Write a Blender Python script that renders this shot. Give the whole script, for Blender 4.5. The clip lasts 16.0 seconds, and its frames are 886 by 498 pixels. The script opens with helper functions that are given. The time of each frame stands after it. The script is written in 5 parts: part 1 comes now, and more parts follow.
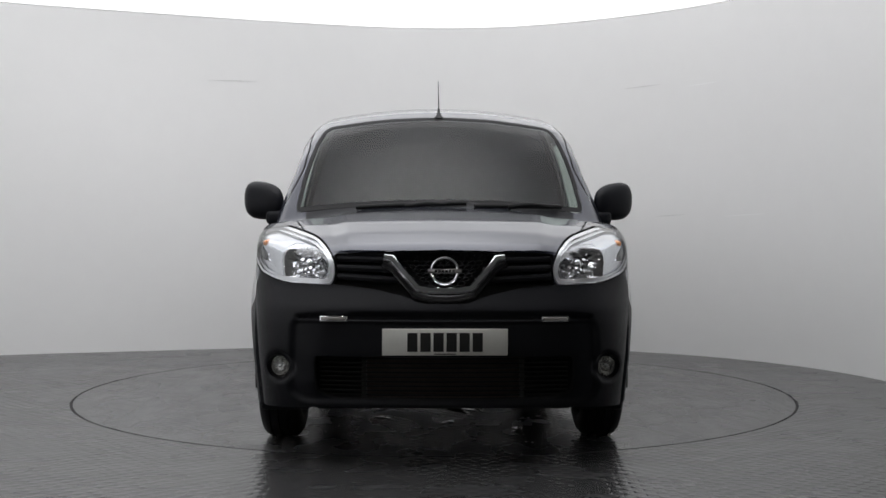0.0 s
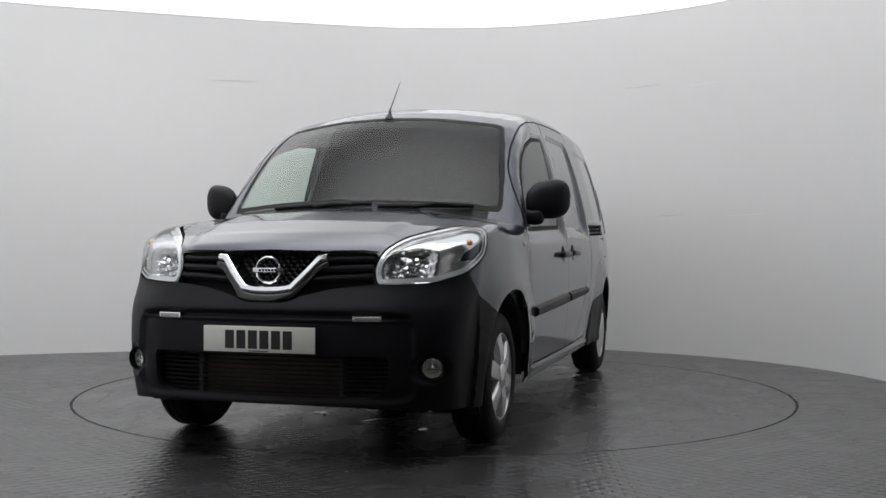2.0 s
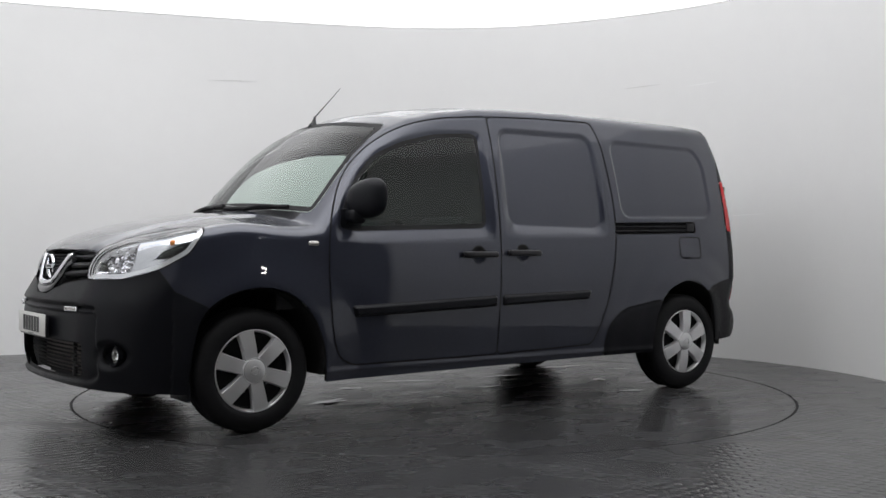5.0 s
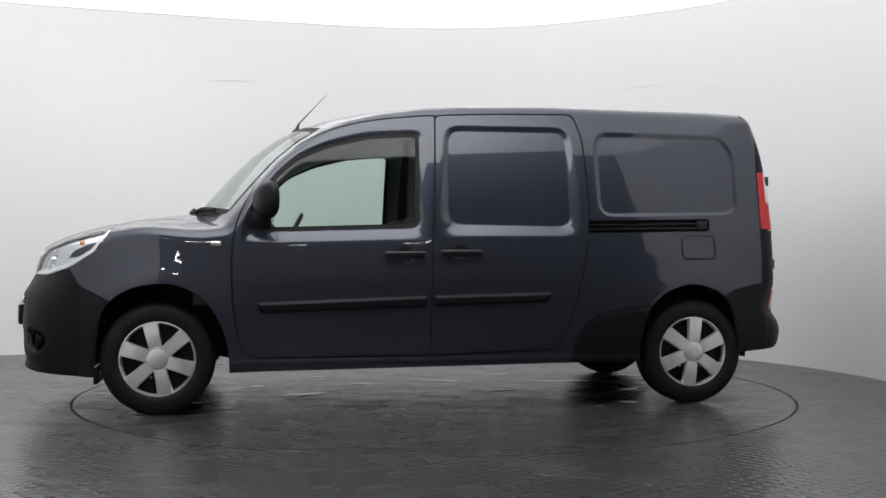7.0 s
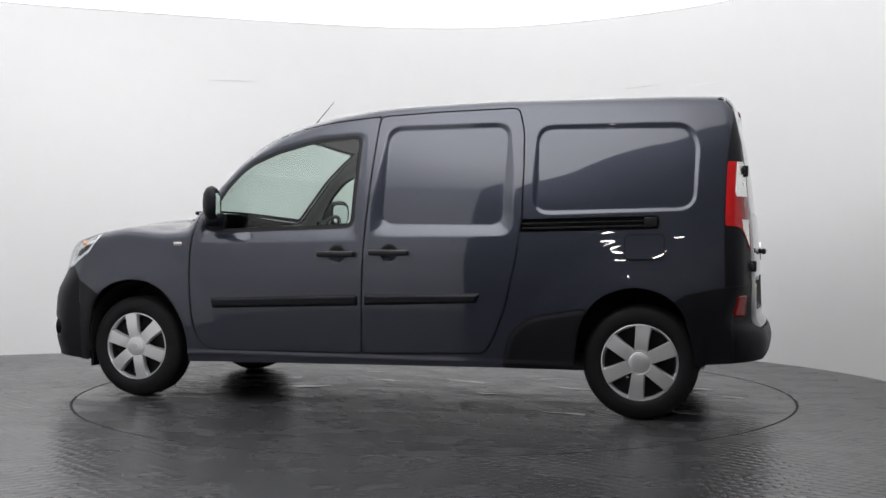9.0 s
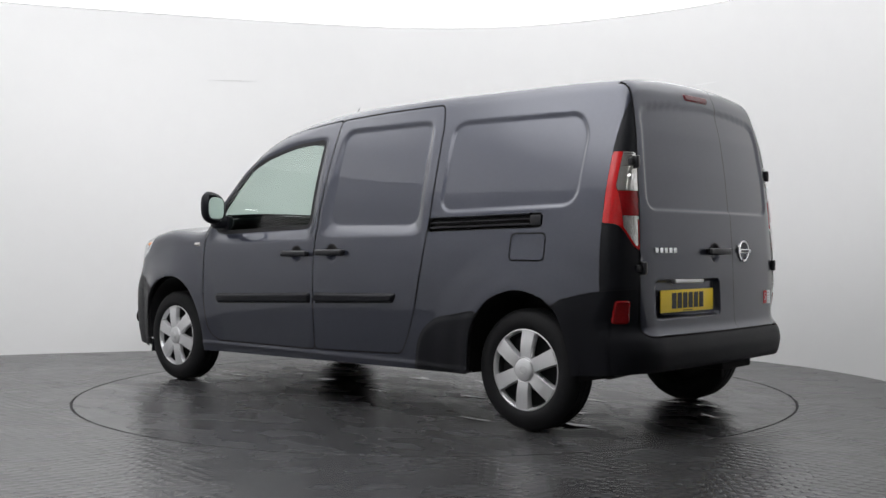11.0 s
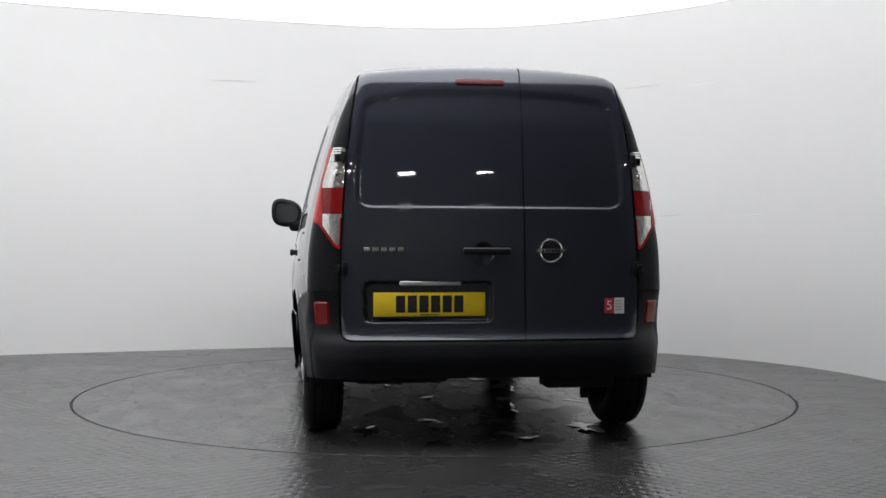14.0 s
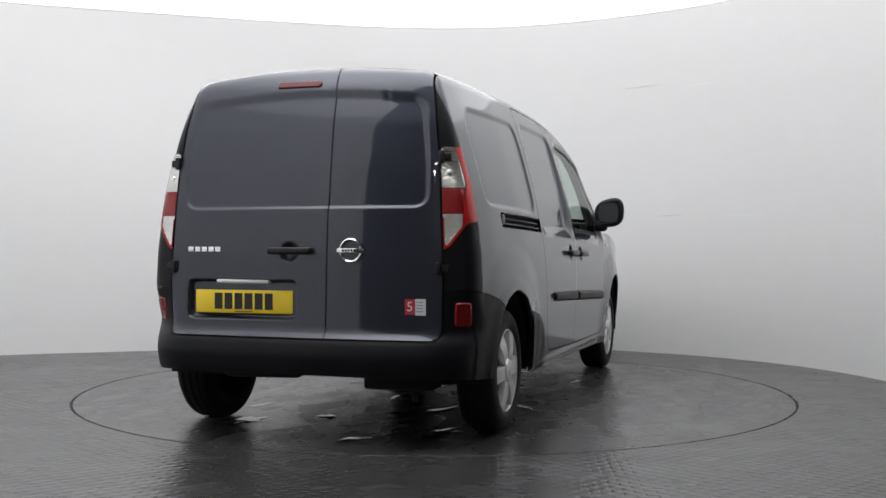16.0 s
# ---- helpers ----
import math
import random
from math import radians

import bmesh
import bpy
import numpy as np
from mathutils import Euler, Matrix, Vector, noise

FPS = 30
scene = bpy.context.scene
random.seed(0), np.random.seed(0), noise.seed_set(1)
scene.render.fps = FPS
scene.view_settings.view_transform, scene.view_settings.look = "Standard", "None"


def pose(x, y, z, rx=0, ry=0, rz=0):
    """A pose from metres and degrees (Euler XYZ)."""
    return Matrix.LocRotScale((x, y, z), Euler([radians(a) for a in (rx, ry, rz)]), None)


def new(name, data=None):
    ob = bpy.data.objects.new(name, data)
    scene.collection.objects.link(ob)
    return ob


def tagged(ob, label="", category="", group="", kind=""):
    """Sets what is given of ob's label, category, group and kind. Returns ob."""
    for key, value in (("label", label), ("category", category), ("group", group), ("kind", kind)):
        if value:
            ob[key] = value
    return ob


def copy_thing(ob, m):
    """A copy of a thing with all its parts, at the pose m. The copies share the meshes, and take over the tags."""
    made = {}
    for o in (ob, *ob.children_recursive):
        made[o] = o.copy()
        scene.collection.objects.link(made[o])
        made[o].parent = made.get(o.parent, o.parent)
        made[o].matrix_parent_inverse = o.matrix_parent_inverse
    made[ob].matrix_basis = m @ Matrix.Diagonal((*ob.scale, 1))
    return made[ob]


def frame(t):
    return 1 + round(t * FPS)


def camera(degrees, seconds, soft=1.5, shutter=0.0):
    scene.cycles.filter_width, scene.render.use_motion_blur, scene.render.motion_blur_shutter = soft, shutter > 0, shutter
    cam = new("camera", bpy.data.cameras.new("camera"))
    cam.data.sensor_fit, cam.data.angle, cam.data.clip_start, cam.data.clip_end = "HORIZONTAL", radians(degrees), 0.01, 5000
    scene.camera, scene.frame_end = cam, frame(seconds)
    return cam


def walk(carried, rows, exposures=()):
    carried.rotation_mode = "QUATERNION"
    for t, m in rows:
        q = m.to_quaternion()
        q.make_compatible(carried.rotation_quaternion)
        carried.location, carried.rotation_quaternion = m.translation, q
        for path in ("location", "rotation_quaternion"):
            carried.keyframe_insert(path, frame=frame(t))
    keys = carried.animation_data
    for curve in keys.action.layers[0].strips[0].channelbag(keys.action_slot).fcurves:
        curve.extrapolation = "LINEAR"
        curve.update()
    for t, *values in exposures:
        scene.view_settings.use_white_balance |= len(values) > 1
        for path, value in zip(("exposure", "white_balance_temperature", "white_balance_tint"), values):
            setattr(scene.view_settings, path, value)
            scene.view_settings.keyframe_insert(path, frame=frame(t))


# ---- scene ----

# ---------------------------------------------------------------- camera
cam = camera(45.23, 16.0)
CAM = pose(0, -6.92, 0.9177, 89.966, 0, -0.407) @ pose(0, 0, 0, 0, 0, 0.134)
walk(cam, [(0, CAM), (16, CAM)], [(0, -0.68), (3.5, -0.72), (5.2, -0.52), (7.5, -0.32), (9.0, -0.29), (12.5, -0.31), (16.0, -0.42)])

# ---------------------------------------------------------------- world and exposure
world = bpy.data.worlds.new("studio_dark")
scene.world = world
world.use_nodes = True
world.node_tree.nodes["Background"].inputs[0].default_value = (0.5, 0.55, 0.6, 1)
world.node_tree.nodes["Background"].inputs[1].default_value = 0.02
CEILING_EDGE = 1.5
CEILING_MIDDLE = 5.2
CEILING_SIDE = 3.1
LAMP_GLOW = 75.0


# ---------------------------------------------------------------- materials
def material(name, color, rough=0.5, metal=0.0, coat=0.0, grain=0.0, grain_scale=40.0, bump=0.0, bump_scale=200.0,
             rough_var=0.0, emit=0.0, spec=0.5, island=0.0):
    m = bpy.data.materials.new(name)
    m.use_nodes = True
    nt = m.node_tree
    b = nt.nodes["Principled BSDF"]
    b.inputs["Base Color"].default_value = (*color, 1)
    b.inputs["Roughness"].default_value = rough
    b.inputs["Metallic"].default_value = metal
    b.inputs["Coat Weight"].default_value = coat
    b.inputs["Coat Roughness"].default_value = 0.02
    b.inputs["Specular IOR Level"].default_value = spec
    if emit:
        b.inputs["Emission Color"].default_value = (*color, 1)
        b.inputs["Emission Strength"].default_value = emit
    tc = nt.nodes.new("ShaderNodeTexCoord")
    if grain or rough_var:
        n1 = nt.nodes.new("ShaderNodeTexNoise")
        n1.inputs["Scale"].default_value = grain_scale
        n1.inputs["Detail"].default_value = 6
        n2 = nt.nodes.new("ShaderNodeTexNoise")
        n2.inputs["Scale"].default_value = grain_scale / 14
        n2.inputs["Detail"].default_value = 3
        for n in (n1, n2):
            nt.links.new(tc.outputs["Object"], n.inputs["Vector"])
        add = nt.nodes.new("ShaderNodeMath")
        add.operation = "ADD"
        nt.links.new(n1.outputs["Fac"], add.inputs[0])
        nt.links.new(n2.outputs["Fac"], add.inputs[1])
        if grain:
            ramp = nt.nodes.new("ShaderNodeMapRange")
            ramp.inputs["From Min"].default_value, ramp.inputs["From Max"].default_value = 0.6, 1.4
            ramp.inputs["To Min"].default_value, ramp.inputs["To Max"].default_value = 1 - grain, 1 + grain
            mul = nt.nodes.new("ShaderNodeVectorMath")
            mul.operation = "SCALE"
            mul.inputs[0].default_value = color
            nt.links.new(add.outputs[0], ramp.inputs["Value"])
            nt.links.new(ramp.outputs["Result"], mul.inputs["Scale"])
            nt.links.new(mul.outputs["Vector"], b.inputs["Base Color"])
        if rough_var:
            r2 = nt.nodes.new("ShaderNodeMapRange")
            r2.inputs["From Min"].default_value, r2.inputs["From Max"].default_value = 0.7, 1.3
            r2.inputs["To Min"].default_value, r2.inputs["To Max"].default_value = rough - rough_var, rough + rough_var
            nt.links.new(add.outputs[0], r2.inputs["Value"])
            nt.links.new(r2.outputs["Result"], b.inputs["Roughness"])
    if bump:
        n3 = nt.nodes.new("ShaderNodeTexNoise")
        n3.inputs["Scale"].default_value = bump_scale
        n3.inputs["Detail"].default_value = 3
        nt.links.new(tc.outputs["Object"], n3.inputs["Vector"])
        bp = nt.nodes.new("ShaderNodeBump")
        bp.inputs["Strength"].default_value = bump
        bp.inputs["Distance"].default_value = 0.002
        nt.links.new(n3.outputs["Fac"], bp.inputs["Height"])
        nt.links.new(bp.outputs["Normal"], b.inputs["Normal"])
    return m


def glass(name, tint, ior=1.45, gloss_rough=0.0):
    """A thin pane: clear tinted body, mirror-like gloss that grows at grazing angles."""
    m = bpy.data.materials.new(name)
    m.use_nodes = True
    nt = m.node_tree
    nt.nodes.remove(nt.nodes["Principled BSDF"])
    out = nt.nodes["Material Output"]
    tr = nt.nodes.new("ShaderNodeBsdfTransparent")
    tr.inputs["Color"].default_value = (*tint, 1)
    gl = nt.nodes.new("ShaderNodeBsdfGlossy")
    gl.inputs["Roughness"].default_value = gloss_rough
    lw = nt.nodes.new("ShaderNodeLayerWeight")
    lw.inputs["Blend"].default_value = 0.5
    pw = nt.nodes.new("ShaderNodeMath")
    pw.operation, pw.inputs[1].default_value = "POWER", 5.0
    fr = nt.nodes.new("ShaderNodeMath")
    f0 = ((ior - 1) / (ior + 1)) ** 2
    fr.operation, fr.inputs[1].default_value, fr.inputs[2].default_value = "MULTIPLY_ADD", 1 - f0, f0
    nt.links.new(lw.outputs["Facing"], pw.inputs[0])
    nt.links.new(pw.outputs[0], fr.inputs[0])
    mix = nt.nodes.new("ShaderNodeMixShader")
    nt.links.new(fr.outputs[0], mix.inputs[0])
    nt.links.new(tr.outputs[0], mix.inputs[1])
    nt.links.new(gl.outputs[0], mix.inputs[2])
    nt.links.new(mix.outputs[0], out.inputs["Surface"])
    return m


PAINT = material("dark_grey_metallic_paint", (0.031, 0.0345, 0.0505), 0.35, 0.5, coat=1.0, grain=0.05, grain_scale=900, spec=0.2)
PLASTIC = material("black_grained_plastic", (0.0055, 0.006, 0.0085), 0.42, spec=0.19, grain=0.12, grain_scale=60, bump=0.25, bump_scale=900, rough_var=0.05)
TRIM_BLACK = material("satin_black_trim", (0.011, 0.011, 0.0135), 0.32, grain=0.1, spec=0.35)
BLACK = material("unlit_black_cavity", (0.008, 0.008, 0.009), 0.85, grain=0.2)
GLOSS_BLACK = material("gloss_black_frame", (0.012, 0.012, 0.014), 0.12, coat=0.5)
RUBBER = material("tyre_rubber", (0.008, 0.008, 0.009), 0.6, spec=0.2, grain=0.2, grain_scale=30, bump=0.2, bump_scale=300)
SILVER = material("silver_wheel_cover_paint", (0.64, 0.64, 0.65), 0.36, 0.65, coat=0.3, grain=0.05, grain_scale=200)
CHROME = material("bright_chrome", (0.84, 0.85, 0.87), 0.12, 1.0, grain=0.03)
LAMP_BODY = material("bright_lamp_body", (0.66, 0.67, 0.69), 0.2, 0.95, grain=0.12, grain_scale=40, bump=0.5, bump_scale=22)
LAMP_SHELL = material("pale_lamp_shell", (0.86, 0.87, 0.89), 0.22, 0.45, grain=0.05)
AMBER = material("amber_lens", (0.8, 0.28, 0.06), 0.2, coat=0.6, grain=0.1)
RED = material("red_lens", (0.46, 0.012, 0.014), 0.22, coat=0.35, spec=0.3, grain=0.15, grain_scale=150, bump=0.15, bump_scale=220)
RED_DARK = material("dark_red_lens", (0.10, 0.008, 0.012), 0.22, coat=0.3, spec=0.3, grain=0.15, grain_scale=150)
RED_MID = material("deep_red_lens", (0.24, 0.005, 0.007), 0.2, coat=0.5, spec=0.3, grain=0.25, grain_scale=120, bump=0.3, bump_scale=120)
TAIL_CLEAR = material("faceted_clear_lens", (0.74, 0.73, 0.71), 0.14, 0.85, coat=1.0, grain=0.3, grain_scale=90, bump=1.0, bump_scale=55)
FLUTE = material("fluted_lamp_reflector", (0.5, 0.5, 0.51), 0.12, 1.0, grain=0.25, grain_scale=70, bump=1.0, bump_scale=60)
CLEAR_RED = material("pale_ribbed_lens", (0.5, 0.48, 0.46), 0.16, 0.4, coat=1.0, grain=0.25, grain_scale=180, bump=0.5, bump_scale=120)
LENS = glass("clear_polycarbonate", (0.95, 0.96, 0.97), 1.4)
GLASS = glass("green_tinted_glass", (0.74, 0.83, 0.78), 1.5)
SCREEN = glass("windscreen_glass", (0.76, 0.83, 0.80), 1.5)
MIRROR = material("mirror_glass", (0.85, 0.87, 0.88), 0.02, 1.0)
CABIN = material("grey_cabin_trim", (0.16, 0.17, 0.165), 0.7, grain=0.08, bump=0.1)
DASH = material("charcoal_dashboard", (0.045, 0.046, 0.05), 0.6, grain=0.1)
BULKHEAD = material("dark_grey_bulkhead", (0.05, 0.051, 0.053), 0.8, grain=0.06, grain_scale=6)
SEAT = material("charcoal_seat_cloth", (0.04, 0.041, 0.045), 0.9, grain=0.25, grain_scale=300, bump=0.3, bump_scale=800)
PLATE_W = material("white_number_plate", (0.78, 0.78, 0.74), 0.4, coat=0.2, grain=0.03)
PLATE_Y = material("yellow_number_plate", (0.92, 0.66, 0.02), 0.4, coat=0.2, grain=0.03)
INK = material("black_ink", (0.012, 0.012, 0.012), 0.5)
PAPER = material("white_sticker", (0.72, 0.72, 0.74), 0.45, grain=0.03)
STICKER_RED = material("red_sticker", (0.55, 0.03, 0.04), 0.45, grain=0.03)
STICKER_GREY = material("grey_print", (0.35, 0.36, 0.38), 0.5)
STEEL = material("dull_underbody_steel", (0.05, 0.05, 0.05), 0.55, 0.6, grain=0.3)
COPPER = material("cooler_fins", (0.06, 0.045, 0.04), 0.5, 0.5, grain=0.3, grain_scale=90)
WALL = material("white_painted_studio_wall", (0.87, 0.87, 0.865), 0.55, grain=0.012, grain_scale=6, bump=0.05, bump_scale=30)
SCUFF_D = material("grey_scuff", (0.72, 0.72, 0.71), 0.7)
SCUFF_L = material("pale_scuff", (0.93, 0.93, 0.93), 0.5)
ROOM = material("dark_garage_paint", (0.42, 0.42, 0.41), 0.8, grain=0.2, grain_scale=5)
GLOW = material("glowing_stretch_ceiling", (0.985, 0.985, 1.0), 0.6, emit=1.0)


def add_glow_zones(m):
    """Brighter zones added over the turntable's front edge and beside it, for the van's reflections."""
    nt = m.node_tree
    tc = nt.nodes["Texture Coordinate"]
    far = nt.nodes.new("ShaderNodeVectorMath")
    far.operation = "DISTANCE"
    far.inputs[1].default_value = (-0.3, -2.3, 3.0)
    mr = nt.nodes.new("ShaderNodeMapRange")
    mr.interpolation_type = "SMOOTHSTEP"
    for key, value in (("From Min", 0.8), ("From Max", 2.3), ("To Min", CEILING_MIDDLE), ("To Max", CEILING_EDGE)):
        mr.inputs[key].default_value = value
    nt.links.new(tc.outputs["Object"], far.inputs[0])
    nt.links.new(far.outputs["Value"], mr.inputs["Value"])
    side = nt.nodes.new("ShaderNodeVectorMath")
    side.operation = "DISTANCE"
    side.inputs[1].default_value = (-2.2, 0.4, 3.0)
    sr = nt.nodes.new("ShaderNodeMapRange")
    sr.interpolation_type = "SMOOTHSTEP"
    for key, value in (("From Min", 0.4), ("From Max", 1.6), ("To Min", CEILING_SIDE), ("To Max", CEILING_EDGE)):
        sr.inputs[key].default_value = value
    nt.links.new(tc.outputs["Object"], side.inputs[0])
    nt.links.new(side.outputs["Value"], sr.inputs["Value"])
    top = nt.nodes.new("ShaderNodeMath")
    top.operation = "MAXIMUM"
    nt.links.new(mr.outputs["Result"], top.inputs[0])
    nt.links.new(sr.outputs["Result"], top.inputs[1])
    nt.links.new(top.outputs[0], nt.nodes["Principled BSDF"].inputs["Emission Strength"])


add_glow_zones(GLOW)
LAMP = material("lamp_diffuser", (1.0, 0.97, 0.92), 0.5, emit=LAMP_GLOW)


def floor_material(name, tread, worn):
    """Dark grey coated steel; tread: height of the raised bars in metres; worn: how far damp and wear change its gloss."""
    m = material(name, (0.038, 0.038, 0.0395), 0.25, grain=0.14, grain_scale=3.5, spec=0.75)
    nt = m.node_tree
    b = nt.nodes["Principled BSDF"]
    tc = nt.nodes["Texture Coordinate"]

    def math_node(op, x, y=None):
        n = nt.nodes.new("ShaderNodeMath")
        n.operation = op
        for k, v in enumerate((x, y)):
            if v is None:
                continue
            if isinstance(v, (int, float)):
                n.inputs[k].default_value = v
            else:
                nt.links.new(v, n.inputs[k])
        return n.outputs[0]

    def noise(scale, detail, stretch=(1, 1, 1)):
        mp = nt.nodes.new("ShaderNodeMapping")
        mp.inputs["Scale"].default_value = stretch
        n = nt.nodes.new("ShaderNodeTexNoise")
        n.inputs["Scale"].default_value, n.inputs["Detail"].default_value = scale, detail
        nt.links.new(tc.outputs["Object"], mp.inputs["Vector"])
        nt.links.new(mp.outputs["Vector"], n.inputs["Vector"])
        return n.outputs["Fac"]

    mp = nt.nodes.new("ShaderNodeMapping")
    mp.inputs["Rotation"].default_value = (0, 0, 0.06)
    xyz = nt.nodes.new("ShaderNodeSeparateXYZ")
    nt.links.new(tc.outputs["Object"], mp.inputs["Vector"])
    nt.links.new(mp.outputs["Vector"], xyz.inputs["Vector"])
    # short raised bars in a grid of 42 by 40 mm
    sx = math_node("SINE", math_node("MULTIPLY", xyz.outputs["X"], 2 * math.pi / 0.084))
    sy = math_node("SINE", math_node("MULTIPLY", xyz.outputs["Y"], 2 * math.pi / 0.080))
    bars = math_node("MAXIMUM", math_node("MULTIPLY", sx, sy), 0.0)
    bars = math_node("POWER", bars, 0.6)
    fade = nt.nodes.new("ShaderNodeMapRange")
    for key, value in (("From Min", 0.42), ("From Max", 0.62), ("To Min", 0.35), ("To Max", 1.0)):
        fade.inputs[key].default_value = value
    nt.links.new(noise(0.9, 2), fade.inputs["Value"])
    high = math_node("MULTIPLY", math_node("MULTIPLY", bars, fade.outputs["Result"]), tread)
    dents = math_node("MULTIPLY", noise(16, 5, (1, 2.2, 1)), 0.0022 * worn)
    bp = nt.nodes.new("ShaderNodeBump")
    bp.inputs["Strength"].default_value = 1.0
    bp.inputs["Distance"].default_value = 1.0
    nt.links.new(math_node("ADD", high, dents), bp.inputs["Height"])
    nt.links.new(bp.outputs["Normal"], b.inputs["Normal"])
    gloss = nt.nodes.new("ShaderNodeMapRange")
    for key, value in (("From Min", 0.36), ("From Max", 0.66), ("To Min", 0.25 - 0.09 * worn), ("To Max", 0.27 + 0.12 * worn)):
        gloss.inputs[key].default_value = value
    nt.links.new(noise(2.6, 7, (1, 1.8, 1)), gloss.inputs["Value"])
    nt.links.new(gloss.outputs["Result"], b.inputs["Roughness"])
    return m


FLOOR = floor_material("grey_tread_plate_floor", 0.0034, 0.2)
TURN = floor_material("grey_turntable_plate", 0.0012, 0.4)
WET = material("wet_film", (0.03, 0.03, 0.031), 0.045, grain=0.3, grain_scale=14, spec=0.6, bump=0.06, bump_scale=25)


# ---------------------------------------------------------------- mesh helpers
def part(name, vf, mat, parent=None, label="", smooth=True, sharp=40):
    """One mesh object from (vertices, faces)."""
    verts, faces = vf
    me = bpy.data.meshes.new(name)
    me.from_pydata([tuple(map(float, v)) for v in verts], [], [tuple(map(int, f)) for f in faces])
    me.materials.append(mat)
    if smooth:
        me.polygons.foreach_set("use_smooth", [True] * len(me.polygons))
        if sharp:
            me.set_sharp_from_angle(angle=radians(sharp))
    me.update()
    ob = new(name, me)
    if parent is not None:
        ob.parent = parent
    if label:
        tagged(ob, label)
    return ob


def from_bm(bm):
    bm.verts.ensure_lookup_table()
    bm.verts.index_update()
    vf = ([v.co.copy() for v in bm.verts], [[v.index for v in f.verts] for f in bm.faces])
    bm.free()
    return vf


def join(*pieces):
    verts, faces = [], []
    for v, f in pieces:
        k = len(verts)
        verts += [Vector(p) for p in v]
        faces += [[i + k for i in q] for q in f]
    return verts, faces


def moved(vf, m):
    return [m @ Vector(v) for v in vf[0]], vf[1]


def flipped(vf):
    return [Vector((v[0], -v[1], v[2])) for v in vf[0]], [list(reversed(f)) for f in vf[1]]


def box(cx, cy, cz, sx, sy, sz, bevel=0.0, segs=2):
    bm = bmesh.new()
    bmesh.ops.create_cube(bm, size=1)
    for v in bm.verts:
        v.co = Vector((cx + v.co.x * sx, cy + v.co.y * sy, cz + v.co.z * sz))
    if bevel:
        bmesh.ops.bevel(bm, geom=bm.edges[:], offset=bevel, segments=segs, affect="EDGES", profile=0.5)
    return from_bm(bm)


def revolve(profile, n=48, close=False):
    """Turn (radius, height) round the y axis."""
    verts, faces = [], []
    k = len(profile)
    for i in range(n):
        a = 2 * math.pi * i / n
        for r, h in profile:
            verts.append((r * math.cos(a), h, r * math.sin(a)))
    for i in range(n):
        j = (i + 1) % n
        for q in range(k if close else k - 1):
            w = (q + 1) % k
            faces.append((i * k + q, i * k + w, j * k + w, j * k + q))
    return verts, faces


def disc(radius, n=40, y=0.0):
    verts = [(0, y, 0)] + [(radius * math.cos(2 * math.pi * i / n), y, radius * math.sin(2 * math.pi * i / n)) for i in range(n)]
    return verts, [(0, 1 + (i + 1) % n, 1 + i) for i in range(n)]


def tube(path, radius, n=8, taper=None):
    verts, faces = [], []
    path = [Vector(p) for p in path]
    for i, p in enumerate(path):
        d = (path[min(i + 1, len(path) - 1)] - path[max(i - 1, 0)]).normalized()
        a = d.cross(Vector((0, 0, 1)) if abs(d.z) < 0.9 else Vector((1, 0, 0))).normalized()
        b = d.cross(a)
        r = radius if taper is None else radius + (taper - radius) * i / (len(path) - 1)
        for j in range(n):
            t = 2 * math.pi * j / n
            verts.append(p + (a * math.cos(t) + b * math.sin(t)) * r)
    for i in range(len(path) - 1):
        for j in range(n):
            k = (j + 1) % n
            faces.append((i * n + j, i * n + k, (i + 1) * n + k, (i + 1) * n + j))
    faces.append(list(range(n))[::-1])
    faces.append([(len(path) - 1) * n + j for j in range(n)])
    return verts, faces


def prism(outline, depth, bevel=0.0):
    """A flat plate: outline of (a, b) in the local x/z plane, thick along y from 0 to depth."""
    bm = bmesh.new()
    lo = [bm.verts.new((a, 0, b)) for a, b in outline]
    hi = [bm.verts.new((a, depth, b)) for a, b in outline]
    bm.faces.new(lo)
    bm.faces.new(hi[::-1])
    n = len(outline)
    for i in range(n):
        j = (i + 1) % n
        bm.faces.new((lo[j], lo[i], hi[i], hi[j]))
    bmesh.ops.recalc_face_normals(bm, faces=bm.faces[:])
    if bevel:
        top = [e for e in bm.edges if all(v in hi for v in e.verts)]
        bmesh.ops.bevel(bm, geom=top, offset=bevel, segments=2, affect="EDGES", profile=0.5)
    return from_bm(bm)


def rounded(points, r, n=5):
    """The outline with its corners rounded."""
    out = []
    k = len(points)
    for i in range(k):
        p, a, b = Vector(points[i]), Vector(points[i - 1]), Vector(points[(i + 1) % k])
        da, db = (a - p), (b - p)
        q = min(r, da.length * 0.48, db.length * 0.48)
        s, e = p + da.normalized() * q, p + db.normalized() * q
        for j in range(n + 1):
            t = j / n
            out.append(tuple(s * (1 - t) ** 2 + p * 2 * t * (1 - t) + e * t * t))
    return out


def rect(a0, b0, a1, b1, r, n=5):
    return rounded([(a0, b0), (a1, b0), (a1, b1), (a0, b1)], r, n)


# ---------------------------------------------------------------- the studio
def smooth_line(points, rounds=3):
    pts = [Vector(p) for p in points]
    for _ in range(rounds):
        out = [pts[0]]
        for a, b in zip(pts, pts[1:]):
            out += [a * 0.75 + b * 0.25, a * 0.25 + b * 0.75]
        pts = out + [pts[-1]]
    return pts


